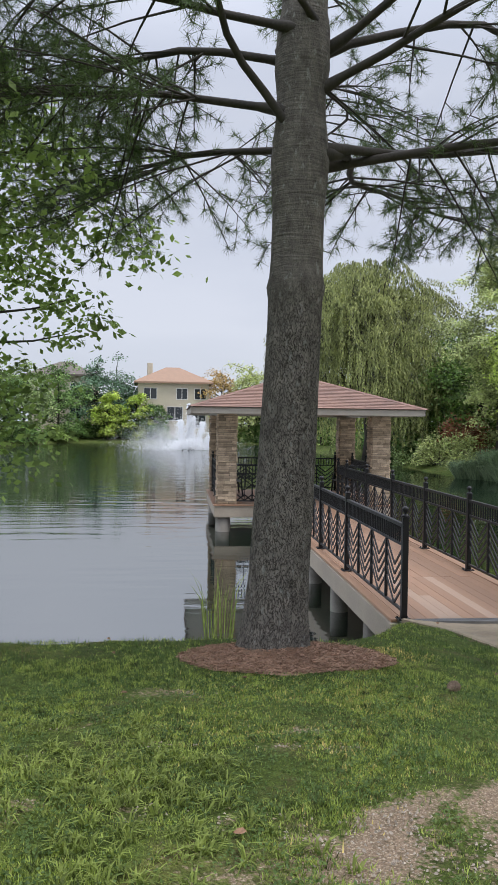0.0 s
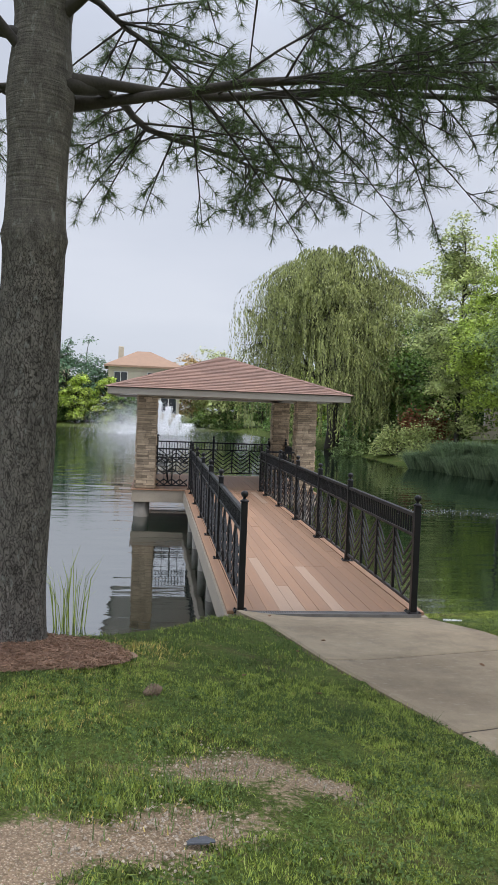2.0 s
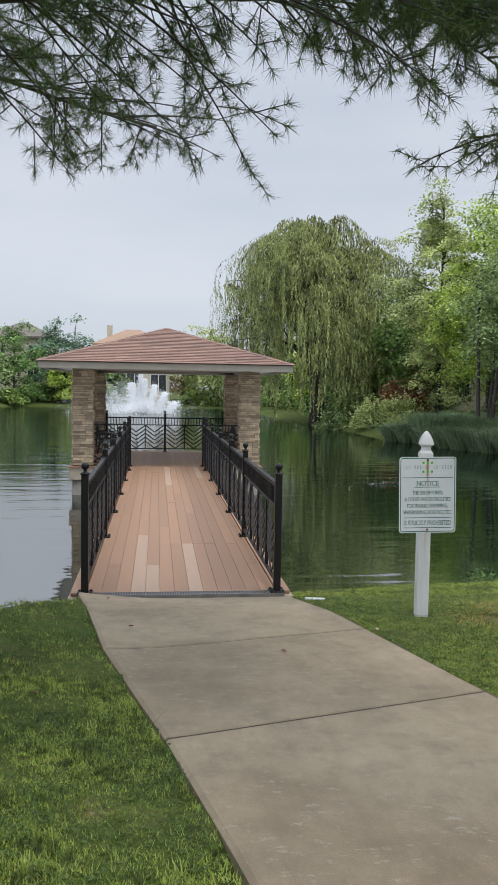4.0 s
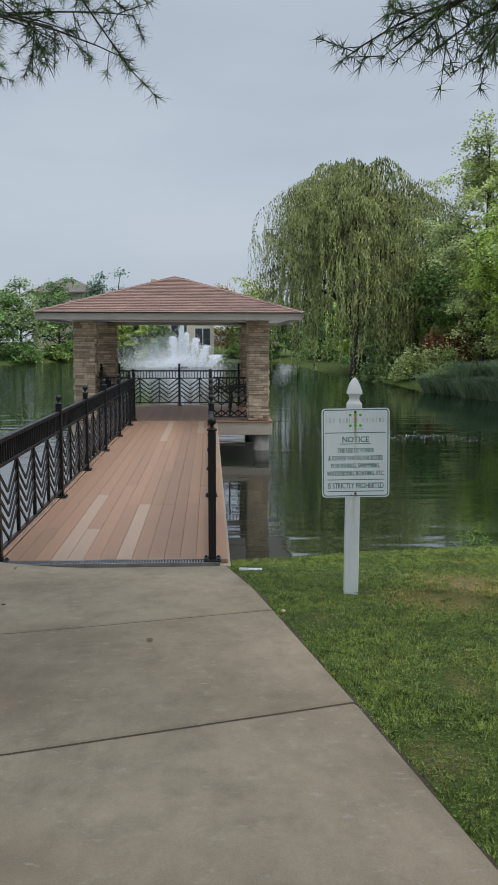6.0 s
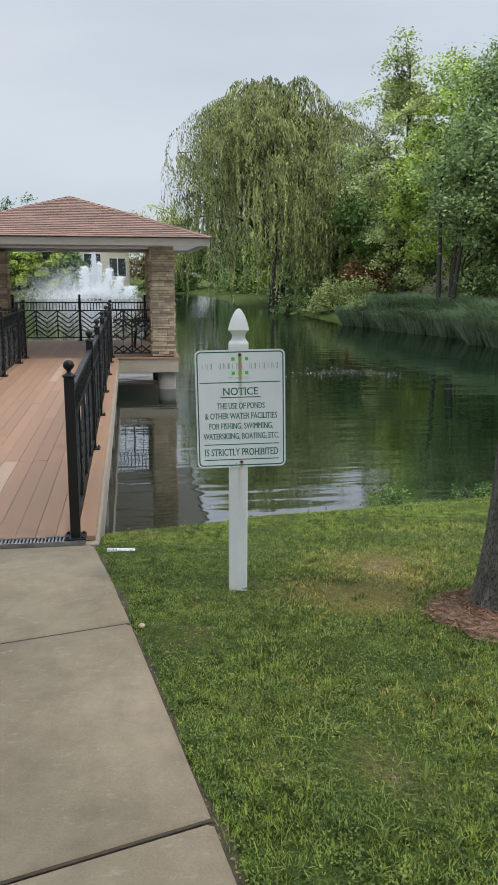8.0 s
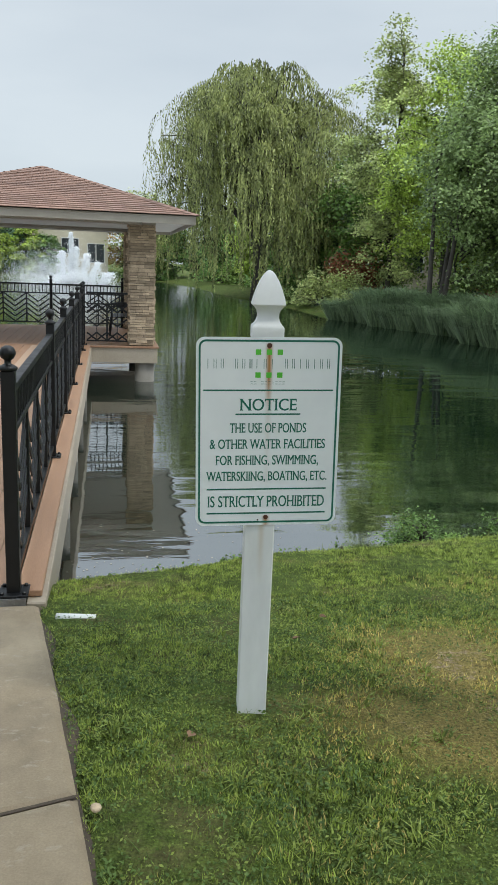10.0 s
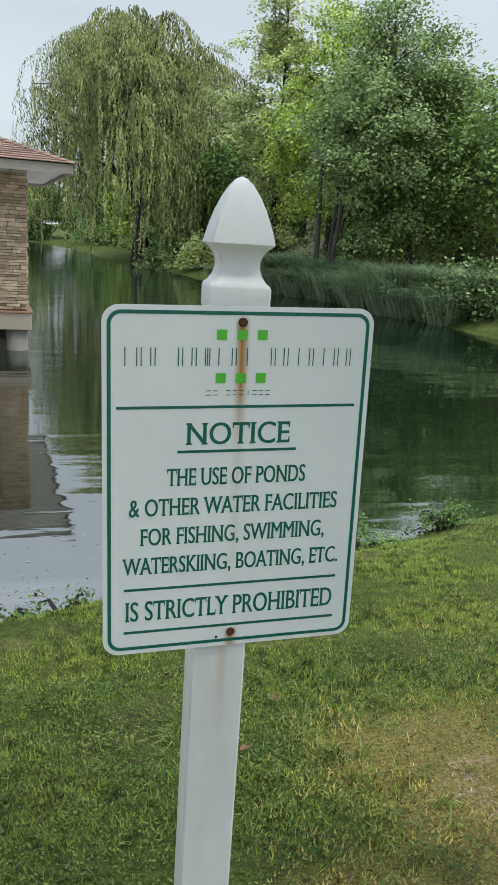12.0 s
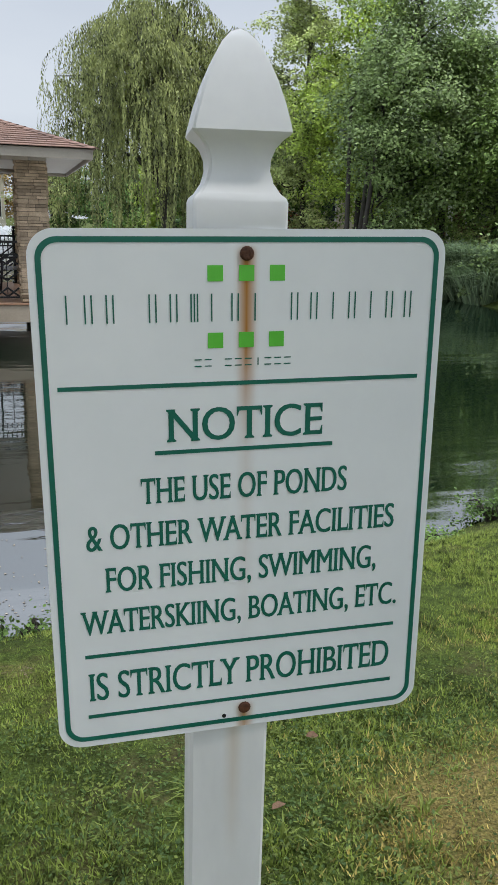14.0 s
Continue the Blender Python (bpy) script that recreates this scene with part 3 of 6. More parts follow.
# slotted steel drain across the landward end
grate = thing("drain_grate", "slotted steel drain grate across the bridge end", "drain grate", pose(BX, GATE - 0.03, DECK))
b = MB()
b.box(-1.0, 1.0, -0.06, -0.05, -0.05, 0.006)
b.box(-1.0, 1.0, 0.05, 0.06, -0.05, 0.006)
part("grate_frame", b, M_STEEL, grate)
b = MB()
b.box(-0.99, 0.99, -0.05, 0.05, -0.05, -0.045)
part("channel", b, M_BLACK, grate, "dark channel below the slots")
bar = MB()
bar.box(-0.006, 0.006, -0.049, 0.049, -0.02, 0.003)
bar_me = bar.mesh("grate_bar")
for i in range(79):
    part("grate_bar", bar_me, M_STEEL, grate, at=pose(-0.975 + i * 0.025, 0, 0))

# ---- iron railings ----
RAIL_H, MID_H, LOW_H = 1.07, 0.83, 0.09
iron = {}


def iron_bar(name, sx, sy, sz):
    """A shared bar, middle at the origin."""
    k = (name, round(sx, 3), round(sy, 3), round(sz, 3))
    if k not in iron:
        b = MB()
        b.box(-sx / 2, sx / 2, -sy / 2, sy / 2, -sz / 2, sz / 2, min(0.003, sx / 4, sy / 4, sz / 4))
        iron[k] = b.mesh(name)
        iron[k].materials.append(M_BLACK)
    return iron[k]


def post_meshes(h):
    b = MB()
    b.box(-0.034, 0.034, -0.034, 0.034, 0.0, h, 0.004)
    body = b.mesh("post")
    b = MB()
    b.lathe([(0.042, h), (0.046, h + 0.006), (0.046, h + 0.016), (0.03, h + 0.026), (0.016, h + 0.034), (0.016, h + 0.05), (0.03, h + 0.06), (0.039, h + 0.078), (0.039, h + 0.092), (0.03, h + 0.11), (0.012, h + 0.12)], 14)
    fin = b.mesh("finial", True)
    b = MB()
    b.box(-0.075, 0.075, -0.075, 0.075, 0.0, 0.012, 0.003)
    for sx in (-1, 1):
        for sy in (-1, 1):
            b.lathe([(0.012, 0.012), (0.012, 0.022), (0.007, 0.026)], 6, pose(sx * 0.055, sy * 0.055, 0))
    foot = b.mesh("base_plate")
    for me in (body, fin, foot):
        me.materials.append(M_BLACK)
    return body, fin, foot


POST = post_meshes(1.15)


def add_post(parent, x, y=0.0):
    p = part("post", POST[0], None, parent, at=pose(x, y, 0))
    part("finial", POST[1], None, p)
    part("base_plate", POST[2], None, p)


def add_panel(parent, x0, x1, bays, vees=5, both=False, y=0.0):
    """Rails, close pickets above and nested V bars below, between two posts along local x."""
    L, c = x1 - x0, (x0 + x1) / 2
    part("top_rail", iron_bar("top_rail", L, 0.05, 0.04), None, parent, at=pose(c, y, RAIL_H - 0.02))
    part("middle_rail", iron_bar("middle_rail", L, 0.035, 0.03), None, parent, at=pose(c, y, MID_H))
    part("bottom_rail", iron_bar("bottom_rail", L, 0.035, 0.03), None, parent, at=pose(c, y, LOW_H))
    w = L / bays
    hp = RAIL_H - 0.04 - MID_H - 0.015
    n = max(2, round(L / 0.085))
    for i in range(1, n):
        part("picket", iron_bar("picket", 0.02, 0.02, hp), None, parent, at=pose(x0 + L * i / n, y, MID_H + 0.015 + hp / 2))
    hb = MID_H - LOW_H - 0.03
    for i in range(bays + 1):
        if 0 < i < bays:
            part("mullion", iron_bar("mullion", 0.035, 0.035, hb), None, parent, at=pose(x0 + w * i, y, (MID_H + LOW_H) / 2))
    rise = min(0.36 * w, 0.3)
    step = (hb - rise) / (vees - 1)
    bl = math.hypot(w / 2 - 0.014, rise)
    tilt = math.degrees(math.atan2(rise, w / 2 - 0.014))
    for i in range(bays):
        m = x0 + w * (i + 0.5)
        part("middle_bar", iron_bar("middle_bar", 0.014, 0.014, hb), None, parent, at=pose(m, y, (MID_H + LOW_H) / 2)) if both else None
        for k in range(vees):
            zc = LOW_H + 0.015 + step * k + rise / 2
            for s in (-1, 1):
                part("chevron_bar", iron_bar("chevron_bar", bl, 0.014, 0.032), None, parent, at=pose(m + s * (w / 4 - 0.003), y, zc, 0, -s * tilt, 0))
                if both and k % 2 == 0:
                    part("chevron_bar", iron_bar("chevron_bar", bl, 0.014, 0.032), None, parent, at=pose(m + s * (w / 4 - 0.003), y - 0.004, zc, 0, s * tilt, 0))


POSTS_Y = [0.0, 2.93, 5.0, 7.12, 9.28, 11.4]
for s, lab in ((-1, "black iron bridge railing with chevron bars and ball-topped posts"), (1, "black iron bridge railing with chevron bars and ball-topped posts")):
    rail = thing("bridge_railing", lab, "railing", pose(BX + s * HALF, GATE, DECK + 0.006, 0, 0, 90), group="bridge railings")
    for y in POSTS_Y:
        add_post(rail, y)
    ends = POSTS_Y + [LEN + 0.1]
    add_post(rail, ends[-1])
    for i, (a, b_) in enumerate(zip(ends[:-1], ends[1:])):
        add_panel(rail, a + 0.034, b_ - 0.034, 4 if i == 0 else 3 if i < 5 else 2)

# ---- pavilion ----
pav = thing("pavilion", "open waterside pavilion with stone columns and brown-red shingled hip roof", "pavilion", pose(GX, GY, DECK))
b = MB()
b.box(-SLAB, SLAB, -SLAB, SLAB, -0.34, -0.032, 0.01)
part("platform", b, M_FASCIA, pav, "grey-tan platform edge above the water")
b = MB()
b.box(-SLAB - 0.03, SLAB + 0.03, -SLAB - 0.03, -SLAB + 0.14, -0.03, 0.004, 0.004)
b.box(-SLAB - 0.03, SLAB + 0.03, SLAB - 0.14, SLAB + 0.03, -0.03, 0.004, 0.004)
b.box(-SLAB - 0.03, -SLAB + 0.14, -SLAB + 0.141, SLAB - 0.141, -0.03, 0.004, 0.004)
b.box(SLAB - 0.14, SLAB + 0.03, -SLAB + 0.141, SLAB - 0.141, -0.03, 0.004, 0.004)
part("edge_trim", b, M_DECK, pav, "brown edge boards")
for i in range(32):
    x = (i - 15.5) * 0.1344
    part("floor_board", board_mesh(2 * SLAB - 0.29, "brown", M_DECK, 0.1344), None, pav, at=pose(x, -SLAB + 0.145, rng.uniform(-0.002, 0.001)))
for sx in (-1, 1):
    for sy in (-1, 1):
        b = MB()
        b.lathe([(0.2, -2.2), (0.2, -0.341)], 20)
        part("support_post", b.mesh("support_post", True), M_CONC, pav, "round concrete pile", at=pose(sx * (SLAB - 0.25), sy * (SLAB - 0.25), 0))

COL, COL_H = 0.25, 2.42


def stone_column(seed):
    r = random.Random(seed)
    b = MB()
    z = 0.02
    while z < COL_H - 0.02:
        h = min(r.choice([0.04, 0.055, 0.055, 0.07, 0.085]), COL_H - z)
        for side in range(4):
            m = pose(0, 0, 0, 0, 0, 90 * side)
            u = -COL + 0.012
            while u < COL - 0.02:
                w = min(r.uniform(0.12, 0.34), COL - 0.002 - u)
                if COL - u - w < 0.07:
                    w = COL - 0.002 - u
                d = r.uniform(0.008, 0.04)
                b.box(u + 0.003, u + w - 0.003, -COL - d, -COL + 0.03, z + 0.003, z + h - 0.003, 0.004, m)
                u += w
        z += h
    return b


for i, (sx, sy) in enumerate(((-1, -1), (1, -1), (1, 1), (-1, 1))):
    core = MB()
    core.box(-COL + 0.01, COL - 0.01, -COL + 0.01, COL - 0.01, 0.004, COL_H)
    col = part("column", core, M_MORTAR, pav, "column clad in tan stacked stone", at=pose(sx * (SLAB - 0.33), sy * (SLAB - 0.33), 0))
    part("stone_veneer", stone_column(i), M_STONE, col, kind="stuff")

# beams and roof
b = MB()
T = SLAB - 0.06
for q in range(4):
    m = pose(0, 0, 0, 0, 0, 90 * q)
    b.box(-T, T - 0.3, -T, -T + 0.28, COL_H, COL_H + 0.16, 0.005, m)
part("ring_beam", b, M_TRIM, pav, "taupe beam on the columns")
Z_E = 2.6
b = MB()
b.box(-EAVE + 0.06, EAVE - 0.06, -EAVE + 0.06, EAVE - 0.06, Z_E - 0.1, Z_E - 0.08)
part("soffit", b, M_SOFFIT, pav, "pale painted soffit")
b = MB()
for q in range(4):
    m = pose(0, 0, 0, 0, 0, 90 * q)
    b.box(-EAVE + 0.02, EAVE - 0.045, -EAVE + 0.02, -EAVE + 0.045, Z_E - 0.17, Z_E - 0.012, 0.004, m)
part("fascia_board", b, M_TRIM, pav, "taupe eave boards")
RISE = 1.06
r = random.Random(11)
shin, caps = MB(), MB()
rows = 24
for q in range(4):
    m = pose(0, 0, 0, 0, 0, 90 * q)
    for k in range(rows):
        t0, t1 = k / rows, (k + 1.25) / rows
        a0, a1 = EAVE * (1 - t0) + 0.03, max(0.0, EAVE * (1 - t1))
        z0, z1 = Z_E + RISE * t0 + 0.012, Z_E + RISE * min(1, t1)
        u = -a0
        u += 0.0
        first = True
        while u < a0 - 0.01:
            w = r.uniform(0.22, 0.42)
            v = min(u + w, a0)
            if a0 - v < 0.12:
                v = a0
            f = a1 / a0
            lift = r.uniform(0.0, 0.004)
            th = 0.011
            lo = max(-a1, min(a1, u)) if a1 > 0 else 0.0
            hi = max(-a1, min(a1, v)) if a1 > 0 else 0.0
            pts = [(u + 0.003, -a0, z0 + lift), (v - 0.003, -a0, z0 + lift), (hi, -a1, z1), (lo, -a1, z1),
                   (u + 0.003, -a0, z0 + lift - th), (v - 0.003, -a0, z0 + lift - th)]
            shin.add([m @ Vector(p) for p in pts], [(0, 1, 2, 3), (4, 5, 1, 0)])
            u = v
    a, zt = Vector((-EAVE - 0.03, -EAVE - 0.03, Z_E + 0.012)), Vector((0, 0, Z_E + RISE + 0.012))
    for k in range(26):
        p0, p1 = a.lerp(zt, k / 26), a.lerp(zt, (k + 1.2) / 26 if k < 25 else 1)
        side = Vector((1, -1, 0)).normalized() * 0.11
        dn = Vector((0, 0, -0.03))
        up = Vector((0, 0, 0.016))
        caps.add([m @ p for p in (p0 + up, p0 + side + dn + up, p1 + side + dn, p1 + Vector((0, 0, 0.004)), p0 - side + dn + up, p1 - side + dn)], [(0, 1, 2, 3), (4, 0, 3, 5)])
core = MB()
core.add([(-EAVE, -EAVE, Z_E - 0.012), (EAVE, -EAVE, Z_E - 0.012), (EAVE, EAVE, Z_E - 0.012), (-EAVE, EAVE, Z_E - 0.012), (0, 0, Z_E + RISE - 0.012)],
         [(0, 1, 4), (1, 2, 4), (2, 3, 4), (3, 0, 4), (3, 2, 1, 0)])
roof = part("roof", core, M_MORTAR, pav, "low hip roof of brown-red shingles")
part("shingles", shin, M_ROOF, roof, kind="stuff")
part("hip_ridging", caps, M_ROOF, roof, kind="stuff")

# railings between the columns
inner = SLAB - 0.33 - COL - 0.03
for q, name in ((180, "back"), (90, "side"), (270, "side")):
    rail = thing("pavilion_railing", "black iron pavilion railing with nested chevron bars", "railing", pose(GX, GY, DECK + 0.006) @ pose(0, 0, 0, 0, 0, q) @ pose(0, -SLAB + 0.16, 0), group="pavilion railings")
    for x in (-inner / 1.0, 0.0, inner):
        add_post(rail, x * 0.985)
    add_panel(rail, -inner * 0.985 + 0.034, -0.034, 3)
    add_panel(rail, 0.034, inner * 0.985 - 0.034, 3)
for s in (-1, 1):
    rail = thing("pavilion_railing", "short black iron railing panel beside a stone column", "railing", pose(GX, GY - SLAB + 0.12, DECK + 0.006), group="pavilion railings")
    a, b_ = sorted((s * (HALF + 0.06), s * inner))
    add_panel(rail, a, b_, 2, 3, True)


# ---- notice sign ----
M_GREEN = simple("dark_green_print", (0.003, 0.118, 0.08), (0.006, 0.15, 0.104), 0.4, 8, 80, 0.02)
M_LIGHTGREEN = simple("bright_green_print", (0.1, 0.5, 0.04), (0.13, 0.58, 0.06), 0.4, 8, 80, 0.02)
M_RUSTY = simple("rusted_screw", (0.03, 0.012, 0.006), (0.14, 0.05, 0.02), 0.85, 60, 300, 0.5)
SW, SH = 0.457, 0.612


def face_material():
    """White sheet with rust run down from the two screws and faint grime."""
    m, n, l, b = material("white_sign_face", 0.38, 0.0, 0.5)
    c = n.new("ShaderNodeTexCoord")
    sep = n.new("ShaderNodeSeparateXYZ")
    l.new(c.outputs["Object"], sep.inputs[0])
    base = ramp(n, l, noise_tex(n, l, c.outputs["Object"], 7.0, 4), (0.3, (0.765, 0.795, 0.805)), (0.7, (0.825, 0.85, 0.855)))
    drip = noise_tex(n, l, coords(n, l, (60, 1, 3)), 1.0, 4)
    wide = maths(n, l, "ABSOLUTE", maths(n, l, "ADD", sep.outputs["X"], 0.0015))
    side = ramp(n, l, wide, (0.0, (1, 1, 1)), (0.006, (0.6,) * 3), (0.013, (0, 0, 0)))
    top = ramp(n, l, maths(n, l, "ADD", sep.outputs["Z"], 0.5), (0.3, (0.0,) * 3), (0.58, (0.2,) * 3), (0.68, (0.9,) * 3), (0.782, (1, 1, 1)), (0.79, (0, 0, 0)))
    low = ramp(n, l, maths(n, l, "ADD", sep.outputs["Z"], 0.5), (0.19, (0.6,) * 3), (0.222, (0.9,) * 3), (0.23, (0, 0, 0)))
    amount = maths(n, l, "MULTIPLY", maths(n, l, "MULTIPLY", side, maths(n, l, "MAXIMUM", top, low)), maths(n, l, "ADD", drip, 0.6))
    l.new(blend(n, l, amount, base, (0.4, 0.17, 0.02)), b.inputs["Base Color"])
    return m


def post_material():
    """White vinyl with faint dirt and a rust run below the board."""
    m, n, l, b = material("stained_white_vinyl", 0.5, 0.0, 0.5)
    c = n.new("ShaderNodeTexCoord")
    sep = n.new("ShaderNodeSeparateXYZ")
    l.new(c.outputs["Object"], sep.inputs[0])
    base = ramp(n, l, noise_tex(n, l, coords(n, l, (1, 1, 0.3)), 9.0, 5), (0.3, (0.69, 0.7, 0.69)), (0.65, (0.81, 0.82, 0.81)))
    side = ramp(n, l, maths(n, l, "ABSOLUTE", maths(n, l, "ADD", sep.outputs["X"], -0.006)), (0.002, (1, 1, 1)), (0.014, (0, 0, 0)))
    run = ramp(n, l, sep.outputs["Z"], (0.38, (0, 0, 0)), (0.6, (0.45,) * 3))
    drip = noise_tex(n, l, coords(n, l, (70, 70, 2.5)), 1.0, 4)
    l.new(blend(n, l, maths(n, l, "MULTIPLY", maths(n, l, "MULTIPLY", side, run), maths(n, l, "ADD", drip, 0.3)), base, (0.5, 0.33, 0.13)), b.inputs["Base Color"])
    return m


M_FACE = face_material()
sign_z0 = -0.16
sx, sy = SIGN
post = thing("notice_sign", "white vinyl post with pointed cap and green-lettered notice board", "sign", pose(sx, sy, 0))
TURN_POST = pose(0, 0, 0, 0, 0, -8)
b = MB()
b.box(-0.05, 0.05, -0.05, 0.05, sign_z0, 1.215, 0.004)
part("post", b, post_material(), post, at=TURN_POST)
b = MB()
Z0 = 1.205
prof = [(0.057, Z0), (0.0585, Z0 + 0.003), (0.0585, Z0 + 0.036), (0.056, Z0 + 0.041), (0.05, Z0 + 0.045), (0.042, Z0 + 0.056), (0.038, Z0 + 0.069), (0.0385, Z0 + 0.08), (0.043, Z0 + 0.091),
        (0.05, Z0 + 0.099), (0.058, Z0 + 0.104), (0.0605, Z0 + 0.107), (0.059, Z0 + 0.114), (0.0525, Z0 + 0.136), (0.0435, Z0 + 0.16), (0.033, Z0 + 0.181), (0.0215, Z0 + 0.199), (0.01, Z0 + 0.21), (0.001, Z0 + 0.214)]
b.lathe([(r_ * 0.88, z_) for r_, z_ in prof], square=True)
me = b.mesh("pointed_cap")
bm = bmesh.new()
bm.from_mesh(me)
keep = [e for e in bm.edges if abs(e.verts[0].co.z - e.verts[1].co.z) > 1e-5 and e.verts[0].co.z > Z0 + 0.001]
bmesh.ops.bevel(bm, geom=keep, offset=0.003, segments=2, affect="EDGES")
bm.to_mesh(me)
bm.free()
me.polygons.foreach_set("use_smooth", [True] * len(me.polygons))
me.set_sharp_from_angle(angle=radians(32))
part("pointed_cap", me, M_VINYL, post, "white vinyl gothic post cap", at=TURN_POST)


def rounded(w, h, r, n=8):
    pts = []
    for cx, cz, a in ((w / 2 - r, h / 2 - r, 0), (-w / 2 + r, h / 2 - r, 90), (-w / 2 + r, -h / 2 + r, 180), (w / 2 - r, -h / 2 + r, 270)):
        for i in range(n + 1):
            t = radians(a + 90 * i / n)
            pts.append((cx + r * math.cos(t), cz + r * math.sin(t)))
    return pts


BOARD_AT = pose(0.006, -0.0555, 0.9055, 0, -1.2, -3.5) @ Matrix.Diagonal((1.014, 1.0, 1.006, 1.0))
b = MB()
o = rounded(SW, SH, 0.028)
k = len(o)
b.add([(x, -0.0015, z) for x, z in o] + [(x, 0.0015, z) for x, z in o],
      [tuple(reversed(range(k))), tuple(range(k, 2 * k))] + [(i, (i + 1) % k, (i + 1) % k + k, i + k) for i in range(k)])
board = part("sign_board", b, M_FACE, post, "white metal sheet with green border and lettering", at=BOARD_AT)
F_Y = -0.0021
b = MB()
o, i_ = rounded(SW - 0.016, SH - 0.016, 0.022), rounded(SW - 0.028, SH - 0.028, 0.017)
b.add([(x, F_Y, z) for x, z in o] + [(x, F_Y, z) for x, z in i_], [(i, i + k, (i + 1) % k + k, (i + 1) % k) for i in range(k)])
part("border_line", b, M_GREEN, board, "green border line")


def flat_rect(name, x0, x1, z0, z1, mat):
    b = MB()
    b.add([(x0, F_Y, z0), (x1, F_Y, z0), (x1, F_Y, z1), (x0, F_Y, z1)], [(0, 1, 2, 3)])
    part(name, b, mat, board)


def from_top(v):
    return SH / 2 - v


def serifs(co, polys, cap):
    """Feet for the stems and ticks for the arms of the letters whose outline is given."""
    count = {}
    for q in polys:
        for i, j in zip(q, q[1:] + q[:1]):
            key = tuple(sorted((i, j)))
            count[key] = count.get(key, 0) + 1
    rim = [k for k, n in count.items() if n == 1]
    at = {}
    for i, j in rim:
        at.setdefault(i, []).append(j)
        at.setdefault(j, []).append(i)
    quads = []
    wide, thin = 0.062, 0.034
    for i, j in rim:
        (xa, ya, _), (xb, yb, _) = co[i], co[j]
        if abs(ya - yb) > 0.004 or min(abs(ya), abs(ya - cap)) > 0.02 or abs(xa - xb) < 0.045:
            continue
        up = 1 if abs(ya) < 0.02 else -1
        if xa > xb:
            i, j, xa, xb = j, i, xb, xa
        left = right = 0.0
        for v, other, sgn in ((i, j, -1), (j, i, 1)):
            nxt = [w for w in at[v] if w != other]
            if not nxt:
                continue
            dx, dy = co[nxt[0]][0] - co[v][0], co[nxt[0]][1] - co[v][1]
            x0 = float(co[v][0])
            if abs(dx) < 0.012 and abs(dy) < 0.17:
                # the end of an arm: a tick towards the middle of the letter
                quads.append([(x0 - sgn * 0.075, ya), (x0 + sgn * 0.012, ya), (x0 + sgn * 0.012, ya + up * 0.2), (x0 - sgn * 0.012, ya + up * 0.2)])
            elif abs(dy) > 0.17:
                if sgn < 0:
                    left = wide
                else:
                    right = wide
        if left or right:
            quads.append([(xa - left, ya), (xb + right, ya), (xb + right, ya + up * thin), (xb + right * 0.2, ya + up * thin * 1.9), (xa - left * 0.2, ya + up * thin * 1.9), (xa - left, ya + up * thin)])
    return quads


def lettering(body, width, base, height, mat, bold=0.0):
    """A printed line, fitted to its width and cap height."""
    cu = bpy.data.curves.new("lettering", "FONT")
    cu.body, cu.align_x, cu.size, cu.fill_mode = body, "CENTER", 1.0, "FRONT"
    cu.resolution_u = 4
    tmp = new("lettering", cu)
    me = bpy.data.meshes.new_from_object(tmp.evaluated_get(bpy.context.evaluated_depsgraph_get()))
    bpy.data.objects.remove(tmp)
    co = np.empty(len(me.vertices) * 3, np.float32)
    me.vertices.foreach_get("co", co)
    co = co.reshape(-1, 3)
    lo, hi = co[:, 0].min(), co[:, 0].max()
    cap = 0.729
    out = np.empty_like(co)
    out[:, 0] = (co[:, 0] - (lo + hi) / 2) / (hi - lo) * width
    out[:, 1] = F_Y
    out[:, 2] = base + co[:, 1] / cap * height
    b = MB()
    polys = [tuple(q.vertices) for q in me.polygons]
    for i, dx in enumerate((-bold, bold)):
        b.add((out + np.array([dx, -0.00012 * i, 0])).tolist(), polys)
    for quad in serifs(co, polys, 0.682):
        b.add([((x - (lo + hi) / 2) / (hi - lo) * width, F_Y - 0.00024, base + y / cap * height) for x, y in quad], [tuple(range(len(quad)))])
    part("lettering", b, mat, board)


# green squares of the emblem, plain bars for its name
for row in (0.0462, 0.1182):
    for i in (-1, 0, 1):
        flat_rect("emblem_square", i * 0.0342 - 0.0102, i * 0.0342 + 0.0068, from_top(row + 0.0085), from_top(row - 0.0085), M_LIGHTGREEN)


def strokes(code, x, z0, w, h, t, mat):
    """Bars that stand for one letter: l left, r right, c middle; t top, m middle, b foot."""
    for ch in code:
        box = {"l": (x, x + t, z0, z0 + h), "r": (x + w - t, x + w, z0, z0 + h), "c": (x + w / 2 - t / 2, x + w / 2 + t / 2, z0, z0 + h),
               "t": (x, x + w, z0 + h - t, z0 + h), "u": (x, x + t, z0 + h * 0.45, z0 + h), "v": (x + w - t, x + w, z0, z0 + h * 0.45), "n": (x, x + w, z0 + h * 0.45 - t, z0 + h * 0.45), "m": (x, x + w, z0 + h * 0.3, z0 + h * 0.3 + t), "b": (x, x + w, z0, z0 + t)}[ch]
        flat_rect("name_bar", *box, mat)


